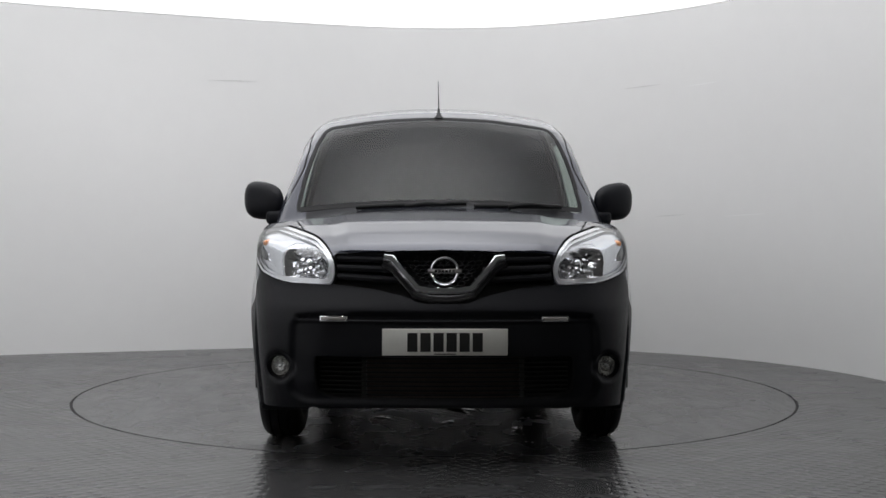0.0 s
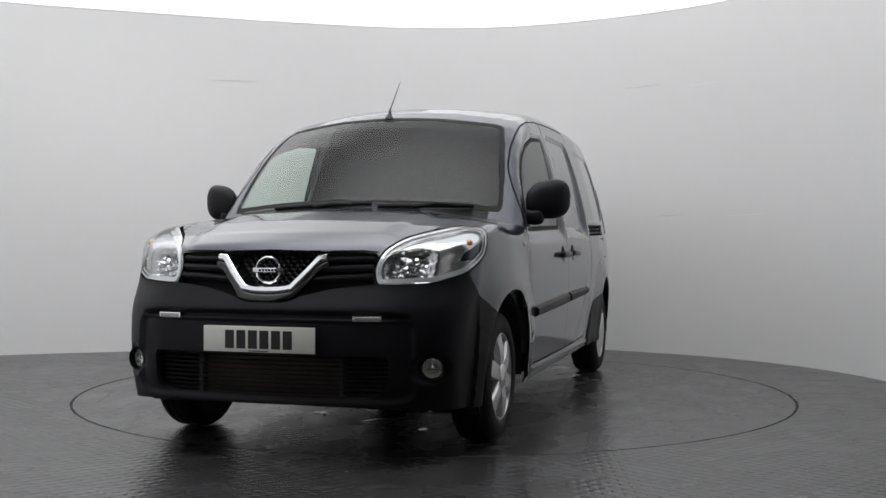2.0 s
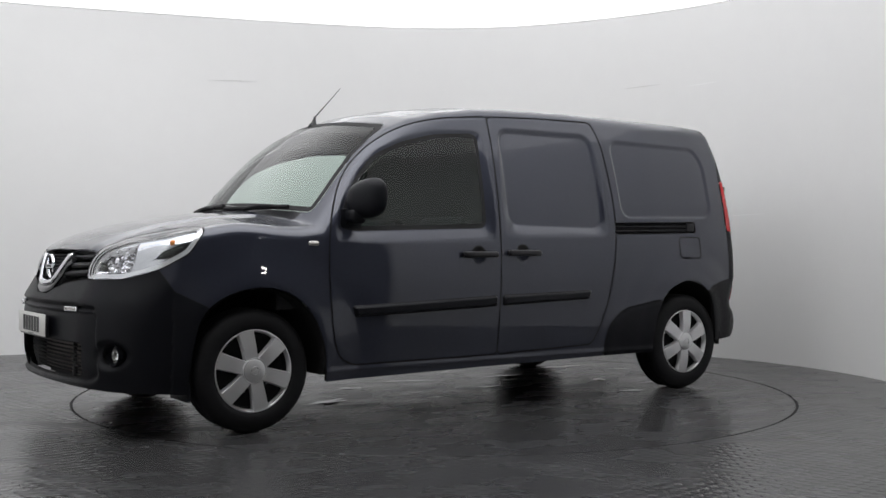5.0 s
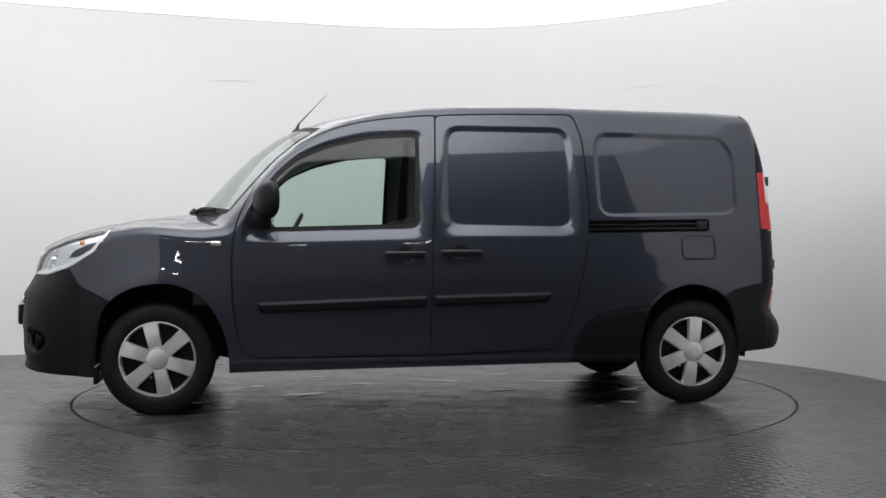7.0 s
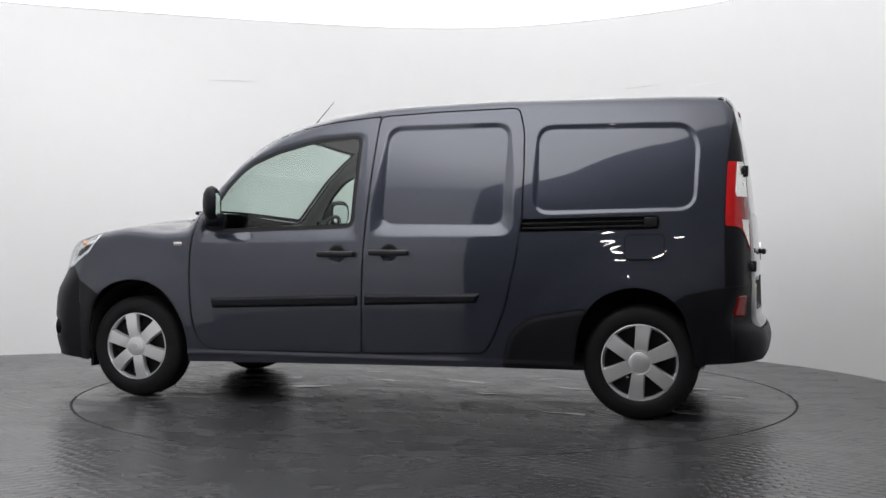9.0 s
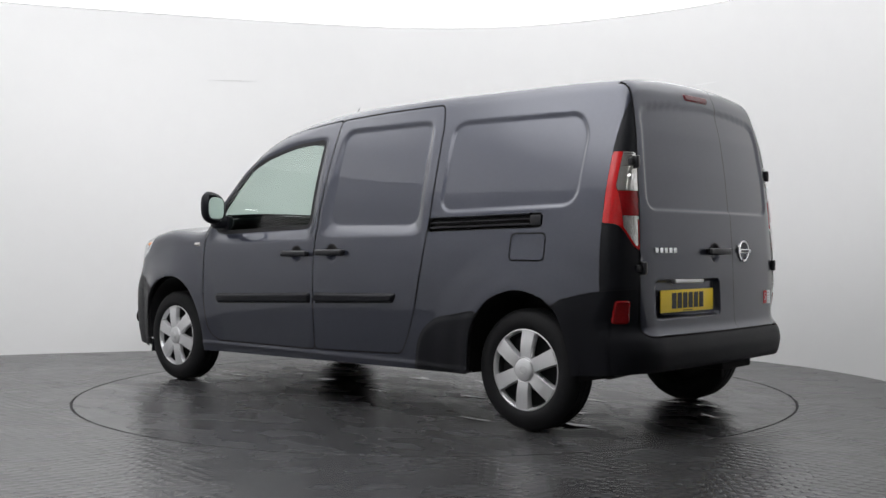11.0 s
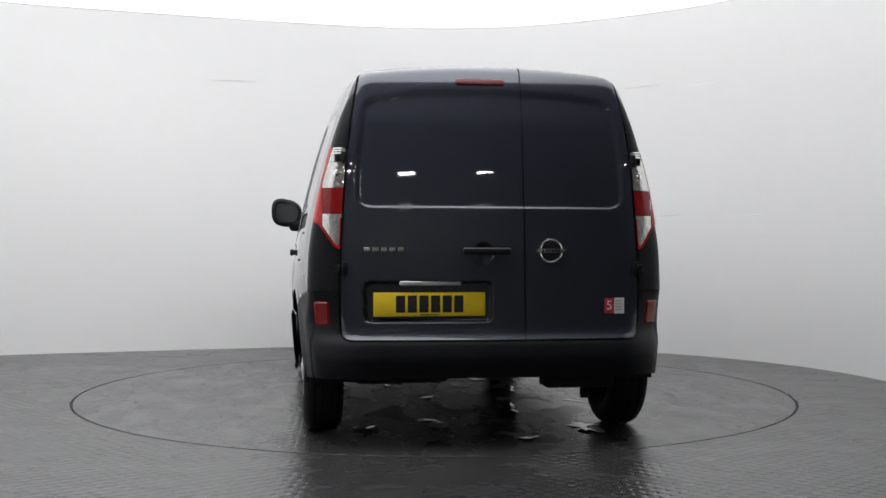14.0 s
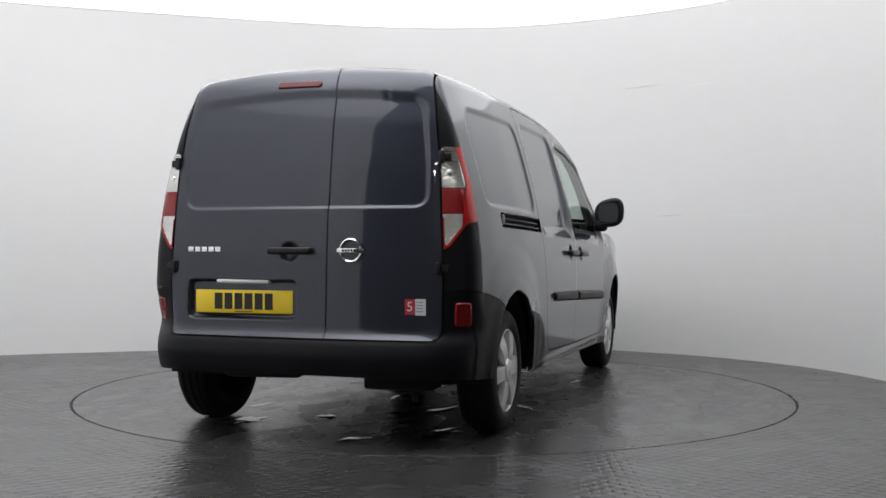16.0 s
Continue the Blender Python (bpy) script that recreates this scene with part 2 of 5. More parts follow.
def wall_plan():
    """The inner face of the curved wall, from its free end beside the opening round the back to the other end."""
    left = smooth_line([(-1.62, -3.75), (-2.75, -3.2), (-3.9, -2.0), (-4.7, -0.6), (-5.0, 0.7), (-4.6, 1.75), (-3.7, 2.16), (-2.7, 2.5), (-1.7, 2.83), (-1.1, 2.99)])
    right = [Vector((3.17 * math.sin(a), 3.17 * math.cos(a))) for a in (radians(d) for d in range(-14, 137, 3))]
    right = [p * (1 - 0.015 * math.exp(-((p.x - 1.7) / 0.7) ** 2)) if p.y > 0 else p for p in right]
    return left + right


WALL_TOP = 3.0
plan = wall_plan()


def build_wall():
    verts, faces = [], []
    n = len(plan)
    for i, p in enumerate(plan):
        d = (plan[min(i + 1, n - 1)] - plan[max(i - 1, 0)]).normalized()
        out = Vector((-d.y, d.x)) * 0.12
        for q, z in ((p, 0.0), (p, WALL_TOP), (p + out, WALL_TOP), (p + out, 0.0)):
            verts.append((q.x, q.y, z))
    for i in range(n - 1):
        for k in range(4):
            j = (k + 1) % 4
            faces.append((4 * i + k, 4 * i + j, 4 * i + 4 + j, 4 * i + 4 + k))
    faces += [(3, 2, 1, 0), tuple(4 * (n - 1) + k for k in range(4))]
    wall = part("wall_studio", (verts, faces), WALL, sharp=50)
    return tagged(wall, "white painted curved studio wall with faint scuffs", "wall", kind="structure")


wall_studio = build_wall()


def build_floor():
    verts, faces = [], []
    n, r = 128, 2.244
    for i in range(n):
        a = 2 * math.pi * (i + 0.5) / n
        c, s = math.cos(a), math.sin(a)
        k = 8.98 / max(abs(c), abs(s))
        for q, z in ((r, -0.06), (r, 0.0), (3.4, 0.0), (k, 0.0)):
            verts.append((q * c, q * s - (2.0 if q == k else 0), z))
    for i in range(n):
        j = (i + 1) % n
        for k in range(3):
            faces.append((4 * i + k, 4 * i + k + 1, 4 * j + k + 1, 4 * j + k))
    ob = part("floor", (verts, faces), FLOOR, sharp=30)
    tagged(ob, "dark grey tread plate floor round the turntable", "floor", kind="structure")
    pit = part("floor_pit", moved(disc(2.4), Matrix.Translation((0, 0, -0.055)) @ pose(0, 0, 0, 90)), BLACK)
    tagged(pit, "black pit below the turntable gap", "floor", kind="structure")


build_floor()


def build_ceiling():
    ring = [(p.x, p.y) for p in plan]
    n = len(ring)
    verts = [(x, y, WALL_TOP + 0.004) for x, y in ring] + [(x, y, WALL_TOP + 0.1) for x, y in ring]
    faces = [list(range(n)), [n + i for i in range(n)][::-1]]
    for i in range(n):
        j = (i + 1) % n
        faces.append((j, i, n + i, n + j))
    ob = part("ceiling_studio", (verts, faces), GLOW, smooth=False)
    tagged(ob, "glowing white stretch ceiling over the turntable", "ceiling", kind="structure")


build_ceiling()


def build_room():
    x0, x1, y0, y1, h = -8.9, 8.9, -10.9, 6.9, 3.9
    for name, b in (("wall_south", box(0, y0 - 0.1, h / 2, 18, 0.2, h)), ("wall_north", box(0, y1 + 0.1, h / 2, 18, 0.2, h)),
                    ("wall_west", box(x0 - 0.1, -2, h / 2, 0.2, 17.8, h)), ("wall_east", box(x1 + 0.1, -2, h / 2, 0.2, 17.8, h))):
        tagged(part(name, b, ROOM, smooth=False), "dark grey garage wall behind the studio", "wall", kind="structure")
    tagged(part("ceiling", box(0, -2, h + 0.1, 18, 18, 0.2), ROOM, smooth=False), "dark garage ceiling", "ceiling", kind="structure")
    lamp = new("ceiling_light")
    tagged(lamp, "small white garage spotlight under the dark ceiling", "light", group="garage lights")
    part("housing", box(0, 0, 0.07, 0.42, 0.2, 0.1, 0.01), TRIM_BLACK, lamp)
    part("rod", tube([(0, 0, 0.1), (0, 0, 0.5)], 0.012), TRIM_BLACK, lamp)
    part("diffuser", box(0, 0, 0.012, 0.36, 0.14, 0.02, 0.005), LAMP, lamp)
    spots = [(-2.1, -9.6), (-0.7, -9.2), (0.9, -9.7), (2.6, -9.3), (-1.5, -7.9), (5.5, -6.0), (-6.0, -6.5)]
    for i, (x, y) in enumerate(spots):
        m = pose(x, y, 3.4, 0, 0, 10 * i)
        if i == 0:
            lamp.matrix_basis = m
        else:
            copy_thing(lamp, m)


build_room()


def wall_mark(x, z, length, mat, label):
    """A thin scuff that follows the wall's curve at x along the back."""
    pts = [p for p in plan if p.y > 0]
    xs, ys = [p.x for p in pts], [p.y for p in pts]
    verts, faces = [], []
    for i in range(7):
        a = x + length * (i / 6 - 0.5)
        y = float(np.interp(a, xs, ys)) - 0.004
        w = 0.0028 * (1 - (2 * i / 6 - 1) ** 2) + 0.0008
        tilt = 0.012 * (i / 6 - 0.5)
        verts += [(a, y, z - w + tilt), (a, y, z + w + tilt), (a, y + 0.006, z + w + tilt), (a, y + 0.006, z - w + tilt)]
    for i in range(6):
        for k in range(4):
            j = (k + 1) % 4
            faces.append((4 * i + k, 4 * i + j, 4 * i + 4 + j, 4 * i + 4 + k))
    faces += [(0, 1, 2, 3), (27, 26, 25, 24)]
    ob = part("scuff_mark", (verts, faces), mat, wall_studio)
    return ob


# ---------------------------------------------------------------- turntable
turntable = new("turntable")
tagged(turntable, "round dark grey steel turntable with wet patches", "turntable")


def build_turntable():
    n, r = 128, 2.228
    verts, faces = [(0, 0, 0.0)], []
    rings = [0.7, 1.4, 2.0, r - 0.0008, r, r]
    zs = [0, 0, 0, 0, -0.0008, -0.045]
    for q, z in zip(rings, zs):
        for i in range(n):
            a = 2 * math.pi * i / n
            verts.append((q * math.cos(a), q * math.sin(a), z))
    for i in range(n):
        faces.append((0, 1 + i, 1 + (i + 1) % n))
    for k in range(len(rings) - 1):
        for i in range(n):
            j = (i + 1) % n
            faces.append((1 + k * n + i, 1 + (k + 1) * n + i, 1 + (k + 1) * n + j, 1 + k * n + j))
    part("disc", (verts, faces), TURN, turntable, sharp=30)
    # added black ring: stands in for the shade in the open rim gap
    seal = revolve([(2.2285, -0.03), (2.2285, -0.0025), (2.231, -0.0012), (2.240, -0.0012), (2.2432, -0.0025), (2.2432, -0.03)], 128)
    part("gap_ring", moved(seal, pose(0, 0, 0, 90)), RUBBER, turntable, "thin black ring added to keep the rim gap dark")


build_turntable()


def wet_patch(cx, cy, size, stretch, seed):
    """A thin film of water with a ragged outline."""
    rnd = random.Random(seed)
    n = 34
    turn = rnd.uniform(-0.5, 0.5)
    ph = [rnd.uniform(0, 6.28) for _ in range(5)]
    ring = []
    for i in range(n):
        a = 2 * math.pi * i / n
        r = size * (1 + 0.28 * math.sin(2 * a + ph[0]) + 0.2 * math.sin(3 * a + ph[1]) + 0.16 * math.sin(5 * a + ph[2]) + 0.12 * math.sin(9 * a + ph[3]))
        u, v = r * stretch * math.cos(a), r * math.sin(a)
        ring.append((cx + u * math.cos(turn) - v * math.sin(turn), cy + u * math.sin(turn) + v * math.cos(turn)))
    verts = [(cx, cy, 0.0007)] + [(x, y, 0.0006) for x, y in ring] + [(cx + (x - cx) * 1.02, cy + (y - cy) * 1.02, 0.0002) for x, y in ring]
    faces = [(0, 1 + i, 1 + (i + 1) % n) for i in range(n)] + [(1 + i, 1 + n + i, 1 + n + (i + 1) % n, 1 + (i + 1) % n) for i in range(n)]
    part("wet_patch", (verts, faces), WET, turntable, "thin glossy film of water")



wall_mark(-1.85, 2.44, 0.42, SCUFF_D, "")
wall_mark(1.83, 2.36, 0.28, SCUFF_D, "")
wall_mark(2.28, 2.33, 0.22, SCUFF_L, "")
wall_mark(2.05, 1.21, 0.2, SCUFF_D, "")
wall_mark(2.55, 1.2, 0.25, SCUFF_L, "")

for i, (x, y, s, k) in enumerate([(0.85, 0.12, 0.09, 2.4), (0.45, -0.35, 0.07, 2.0), (1.15, -0.3, 0.06, 1.6), (-0.1, -0.45, 0.08, 2.6), (-0.9, -0.3, 0.1, 2.2), (-1.5, 0.55, 0.09, 2.0),
                                  (-1.25, 0.2, 0.07, 1.5), (-1.55, -0.55, 0.11, 1.6), (-1.0, 0.75, 0.05, 3.0), (0.2, 0.3, 0.04, 2.5), (1.55, 0.4, 0.06, 1.8), (0.7, -0.8, 0.05, 2.4),
                                  (-0.4, 0.1, 0.05, 3.0), (1.3, 0.05, 0.04, 2.0), (-1.85, -0.2, 0.06, 2.0), (-0.6, -0.75, 0.06, 2.0)]):
    wet_patch(x, y, s * 0.58, k * 1.4, i)

# ---------------------------------------------------------------- the van: body surface
van = new("panel_van")
tagged(van, "dark grey metallic panel van with black plastic bumpers on the turntable", "van")
OFF = Vector((0.1327, 0.0036, 0.0))   # the middle between the axles, from the turntable's centre


def vpart(name, vf, mat, parent=None, label="", **kw):
    """A part of the van, in metres from the middle between its axles."""
    return part(name, ([Vector(v) + OFF for v in vf[0]], vf[1]), mat, parent or van, label, **kw)


def curve(pairs, soft):
    """A smooth function through about the given pairs."""
    pairs = sorted(pairs)
    xs, ys = np.array(pairs, float).T
    t = np.linspace(xs[0] - 4 * soft, xs[-1] + 4 * soft, 1600)
    lo, hi = (ys[1] - ys[0]) / (xs[1] - xs[0]), (ys[-1] - ys[-2]) / (xs[-1] - xs[-2])
    v = np.interp(t, xs, ys)
    v = np.where(t < xs[0], ys[0] + lo * (t - xs[0]), v)
    v = np.where(t > xs[-1], ys[-1] + hi * (t - xs[-1]), v)
    w = max(3, int(soft / (t[1] - t[0])) | 1)
    for _ in range(3):
        v = np.convolve(np.pad(v, w // 2, mode="edge"), np.ones(w) / w, "valid")
    return lambda x: np.interp(x, t, v)


TOP = curve([(-2.3, 1.772), (-2.05, 1.788), (-1.6, 1.806), (-1.1, 1.81), (-0.56, 1.815), (-0.07, 1.803), (0.14, 1.79), (0.42, 1.752), (0.63, 1.705),
             (0.78, 1.65), (0.9, 1.585), (1.04, 1.483), (1.17, 1.357), (1.31, 1.203), (1.38, 1.122), (1.45, 1.112), (1.69, 1.080), (1.93, 1.035), (2.1, 0.983),
             (2.2, 0.935), (2.27, 0.89), (2.4, 0.78), (2.6, 0.6)], 0.035)
SIDE = curve([(0.1, 0.85), (0.3, 0.872), (0.45, 0.888), (0.6, 0.898), (0.75, 0.903), (0.9, 0.897), (1.0, 0.884), (1.1, 0.866), (1.2, 0.847), (1.3, 0.822), (1.4, 0.795), (1.5, 0.765),
              (1.6, 0.731), (1.8, 0.65), (2.0, 0.54)], 0.05)
TAPER = curve([(-2.4, -0.11), (-2.1, -0.062), (-1.8, -0.03), (-1.3, -0.004), (-0.9, 0), (1.1, 0), (1.5, -0.006), (1.8, -0.028), (2.0, -0.062), (2.2, -0.11), (2.5, -0.22)], 0.1)
NOSE = curve([(0.0, 2.28), (0.25, 2.335), (0.34, 2.365), (0.5, 2.37), (0.6, 2.362), (0.66, 2.345), (0.7, 2.32), (0.76, 2.285), (0.85, 2.262), (0.92, 2.25), (1.1, 2.22)], 0.03)
TAIL = curve([(0.0, -2.12), (0.28, -2.15), (0.34, -2.2), (0.42, -2.215), (0.48, -2.2), (0.53, -2.158), (0.7, -2.152), (0.9, -2.145), (1.1, -2.13), (1.3, -2.11), (1.5, -2.08),
              (1.7, -2.03), (1.78, -1.99), (2.0, -1.85)], 0.025)


def smax(a, b, k):
    h = np.clip(0.5 + 0.5 * (a - b) / k, 0, 1)
    return a * h + b * (1 - h) + k * h * (1 - h)


def hull(x, y, z):
    """Below nought inside the body."""
    ay = np.abs(y)
    w = np.clip((x - 1.25) / 0.45, 0, 1)
    w = w * w * (3 - 2 * w)
    xe = x + (0.28 - 0.14 * w) * ay ** 2
    slope = (TOP(xe + 0.01) - TOP(xe - 0.01)) / 0.02
    f1 = (z - TOP(xe) + (0.12 - 0.075 * w) * ay ** 2) / np.sqrt(1 + slope ** 2)
    f2 = ay - SIDE(z) - TAPER(x)
    f3 = x - (NOSE(z) + 0.012 - 0.2 * ay ** 2 - 1.3 * np.maximum(0, ay - 0.5) ** 2)
    f4 = (TAIL(z) - 0.010 + 0.07 * ay ** 2 + (0.9 + 1.1 * np.clip((0.72 - z) / 0.15, 0, 1)) * np.maximum(0, ay - 0.6) ** 2) - x
    f = smax(f1, f2, 0.06)
    f = smax(f, f3, 0.06)
    f = smax(f, f4, 0.05)
    return smax(f, 0.08 - z, 0.02)


def hull_normal(p):
    e = 0.004
    x, y, z = p.T
    g = np.stack([hull(x + e, y, z) - hull(x - e, y, z), hull(x, y + e, z) - hull(x, y - e, z), hull(x, y, z + e) - hull(x, y, z - e)], -1)
    return g / np.maximum(np.linalg.norm(g, axis=1, keepdims=True), 1e-9)


def inside(points, r=0.0, n=6):
    """Signed distance (below nought inside) to a closed outline, whose corners are rounded by r."""
    poly = np.array(rounded(points, r, n) if r else points, float)
    a, b = poly, np.roll(poly, -1, 0)

    low, high = poly.min(0) - 0.16, poly.max(0) + 0.16

    def field(u, v):
        out = np.full(len(u), 1.0)
        near = np.where((u > low[0]) & (u < high[0]) & (v > low[1]) & (v < high[1]))[0]
        for k in range(0, len(near), 20000):
            pick = near[k:k + 20000]
            q = np.stack([u[pick], v[pick]], -1)
            best = np.full(len(q), 1e9)
            odd = np.zeros(len(q), bool)
            for p0, p1 in zip(a, b):
                d = p1 - p0
                t = np.clip(((q - p0) @ d) / max(d @ d, 1e-12), 0, 1)
                best = np.minimum(best, np.hypot(*(q - p0 - t[:, None] * d).T))
                cross = (p0[1] > q[:, 1]) != (p1[1] > q[:, 1])
                with np.errstate(divide="ignore", invalid="ignore"):
                    odd ^= cross & (q[:, 0] < (p1[0] - p0[0]) * (q[:, 1] - p0[1]) / (p1[1] - p0[1]) + p0[0])
            out[pick] = np.where(odd, -best, best)
        return out
    return field


# outlines in the side view (x, z)
ARCH_F = inside([(1.885, 0.0), (1.875, 0.36), (1.835, 0.585), (1.73, 0.682), (1.57, 0.728), (1.42, 0.716), (1.295, 0.646), (1.205, 0.52), (1.16, 0.379), (1.148, 0.0)], 0.08)
ARCH_R = inside([(-1.185, 0.0), (-1.19, 0.30), (-1.225, 0.526), (-1.325, 0.66), (-1.515, 0.722), (-1.685, 0.674), (-1.77, 0.589), (-1.825, 0.377), (-1.83, 0.0)], 0.08)
DOOR_F = inside([tuple(p) for p in smooth_line([(0.95, 0.308), (1.0, 0.308), (1.095, 0.36), (1.13, 0.52), (1.143, 0.7), (1.146, 0.88), (1.128, 1.03), (1.085, 1.15), (1.02, 1.272),
                 (0.908, 1.408), (0.751, 1.526), (0.558, 1.613), (0.329, 1.664), (0.1, 1.687), (-0.012, 1.695)], 2)] + [ (0.004, 1.368), (0.027, 0.882), (0.042, 0.312)], 0.03)
DOOR_S = inside([(-0.012, 1.695), (-0.4, 1.712), (-0.845, 1.718), (-0.885, 1.58), (-0.896, 1.378), (-0.899, 1.079), (-0.868, 0.851), (-0.811, 0.592), (-0.748, 0.43), (-0.69, 0.333),
                 (0.042, 0.312), (0.027, 0.882), (0.004, 1.368)], 0.04)
WINDOW = inside([(0.085, 1.588), (0.1, 1.035), (0.972, 1.008), (1.062, 1.022), (1.02, 1.16), (0.94, 1.297), (0.816, 1.422), (0.625, 1.506), (0.383, 1.566)], 0.06)
PANEL_S = inside([(-0.083, 1.615), (-0.79, 1.618), (-0.79, 1.05), (-0.07, 1.06)], 0.085)
PANEL_OUT = inside([(-0.068, 1.632), (-0.805, 1.635), (-0.842, 1.4), (-0.85, 0.985), (0.005, 0.975), (-0.01, 1.2)], 0.075)
WINDOW_OUT = inside([(0.058, 1.605), (0.035, 1.3), (0.04, 0.955), (0.9, 0.94), (1.098, 0.95), (1.092, 1.03), (1.045, 1.175), (0.96, 1.315), (0.83, 1.443), (0.63, 1.528), (0.385, 1.589)], 0.05)
PANEL_R = inside([(-0.955, 1.612), (-1.78, 1.605), (-1.85, 1.5), (-1.835, 1.122), (-0.955, 1.103)], 0.1)
RAIL = inside([(-0.885, 1.082), (-1.645, 1.098), (-1.645, 1.022), (-0.885, 1.006)], 0.025)
FLAP = inside([(-1.463, 0.992), (-1.672, 0.995), (-1.672, 0.858), (-1.463, 0.858)], 0.03)
CLAD = inside([(-0.79, 0.2), (-0.8, 0.34), (-0.84, 0.46), (-0.95, 0.545), (-1.28, 0.60), (-1.28, 0.2)], 0.06)
BUMPER_F = inside([(2.6, 0.1), (2.6, 1.0), (2.16, 0.775), (2.014, 0.812), (1.948, 0.709), (1.79, 0.628), (1.7, 0.58), (1.7, 0.1)])
BUMPER_R = inside([(-2.6, 0.1), (-2.6, 0.74), (-2.05, 0.722), (-1.933, 0.706), (-1.78, 0.672), (-1.7, 0.62), (-1.7, 0.1)])
PILLAR_R = inside([(-2.6, 0.6), (-2.6, 2.0), (-2.06, 2.0), (-2.035, 1.76), (-1.992, 1.42), (-1.982, 1.2), (-1.98, 0.985), (-1.985, 0.6)])
LIGHT_SIDE = inside([(2.6, 0.74), (2.14, 0.772), (2.014, 0.812), (1.875, 0.89), (1.785, 1.018), (1.86, 1.1), (2.6, 1.1)], 0.02)
# outlines in the front and rear views (y, z)
LIGHT_FRONT = inside([(0.482, 0.755), (1.0, 0.70), (1.0, 1.1), (0.74, 1.03), (0.64, 1.0), (0.55, 0.968), (0.488, 0.905), (0.462, 0.83)], 0.04)
CHAMBER = inside([(0.500, 0.776), (0.712, 0.768), (0.728, 0.895), (0.675, 0.962), (0.565, 0.95), (0.492, 0.885)], 0.045)
INDICATOR = inside([(2.03, 0.862), (1.995, 0.905), (1.9, 0.945), (1.835, 0.955), (1.85, 0.925), (1.93, 0.872)], 0.01)
SCREEN_F = inside([(-0.762, 1.1), (-0.735, 1.3), (-0.688, 1.5), (-0.642, 1.612), (-0.3, 1.65), (0, 1.66), (0.3, 1.65), (0.642, 1.612), (0.688, 1.5), (0.735, 1.3), (0.762, 1.1),
                   (0.4, 1.075), (0, 1.07), (-0.4, 1.075)], 0.05)
GRILLE = inside([(-0.475, 0.895), (-0.482, 0.765), (-0.3, 0.745), (-0.17, 0.715), (-0.1, 0.685), (0.1, 0.685), (0.17, 0.715), (0.3, 0.745), (0.482, 0.765), (0.475, 0.895), (0, 0.912)], 0.02)
SLOT = inside([(-0.52, 0.655), (-0.64, 0.64), (-0.64, 0.61), (-0.4, 0.612), (0.4, 0.612), (0.64, 0.61), (0.64, 0.64), (0.52, 0.655)], 0.02)
LOWER = inside([(-0.66, 0.625), (-0.67, 0.3), (-0.6, 0.26), (0.6, 0.26), (0.67, 0.3), (0.66, 0.625)], 0.05)
INTAKE = inside([(-0.555, 0.465), (-0.545, 0.31), (-0.47, 0.283), (0.47, 0.283), (0.545, 0.31), (0.555, 0.465)], 0.03)
REAR_DOOR = inside([(-0.7, 0.495), (-0.708, 0.7), (-0.7, 0.95), (-0.68, 1.3), (-0.65, 1.55), (-0.615, 1.74), (-0.57, 1.95), (0.57, 1.95), (0.615, 1.74), (0.65, 1.55), (0.68, 1.3), (0.7, 0.95),
                    (0.708, 0.7), (0.7, 0.495)], 0.05)
REAR_PANEL = inside([(-0.638, 1.1), (-0.636, 1.3), (-0.60, 1.622), (-0.3, 1.655), (0, 1.665), (0.3, 1.655), (0.60, 1.622), (0.636, 1.3), (0.638, 1.1)], 0.08)
PLATE_BAY = inside([(0.0, 0.575), (0.0, 0.77), (0.6, 0.77), (0.6, 0.575)], 0.04)
LAMP_REAR = inside([(0.678, 1.385), (0.685, 1.2), (0.695, 1.0), (0.7, 0.905), (0.735, 0.925), (0.805, 1.03), (1.0, 1.1), (1.0, 1.385)], 0.015)


def ramp(d, w):
    """From 0 outside an outline to 1 at w inside it."""
    t = np.clip(-d / w, 0, 1)
    return t * t * (3 - 2 * t)


def fillet(x, z, outer, inner, top, bottom, low, high):
    """A pressing that slopes from its outer outline to a crisp inner one, and lies deeper towards its foot."""
    o, i = outer(x, z), np.maximum(inner(x, z), 0)
    t = np.clip(-o / np.maximum(i - o, 1e-4), 0, 1) * (o < 0)
    k = np.clip((z - low) / (high - low), 0, 1)
    return (bottom + (top - bottom) * k) * t ** 1.35


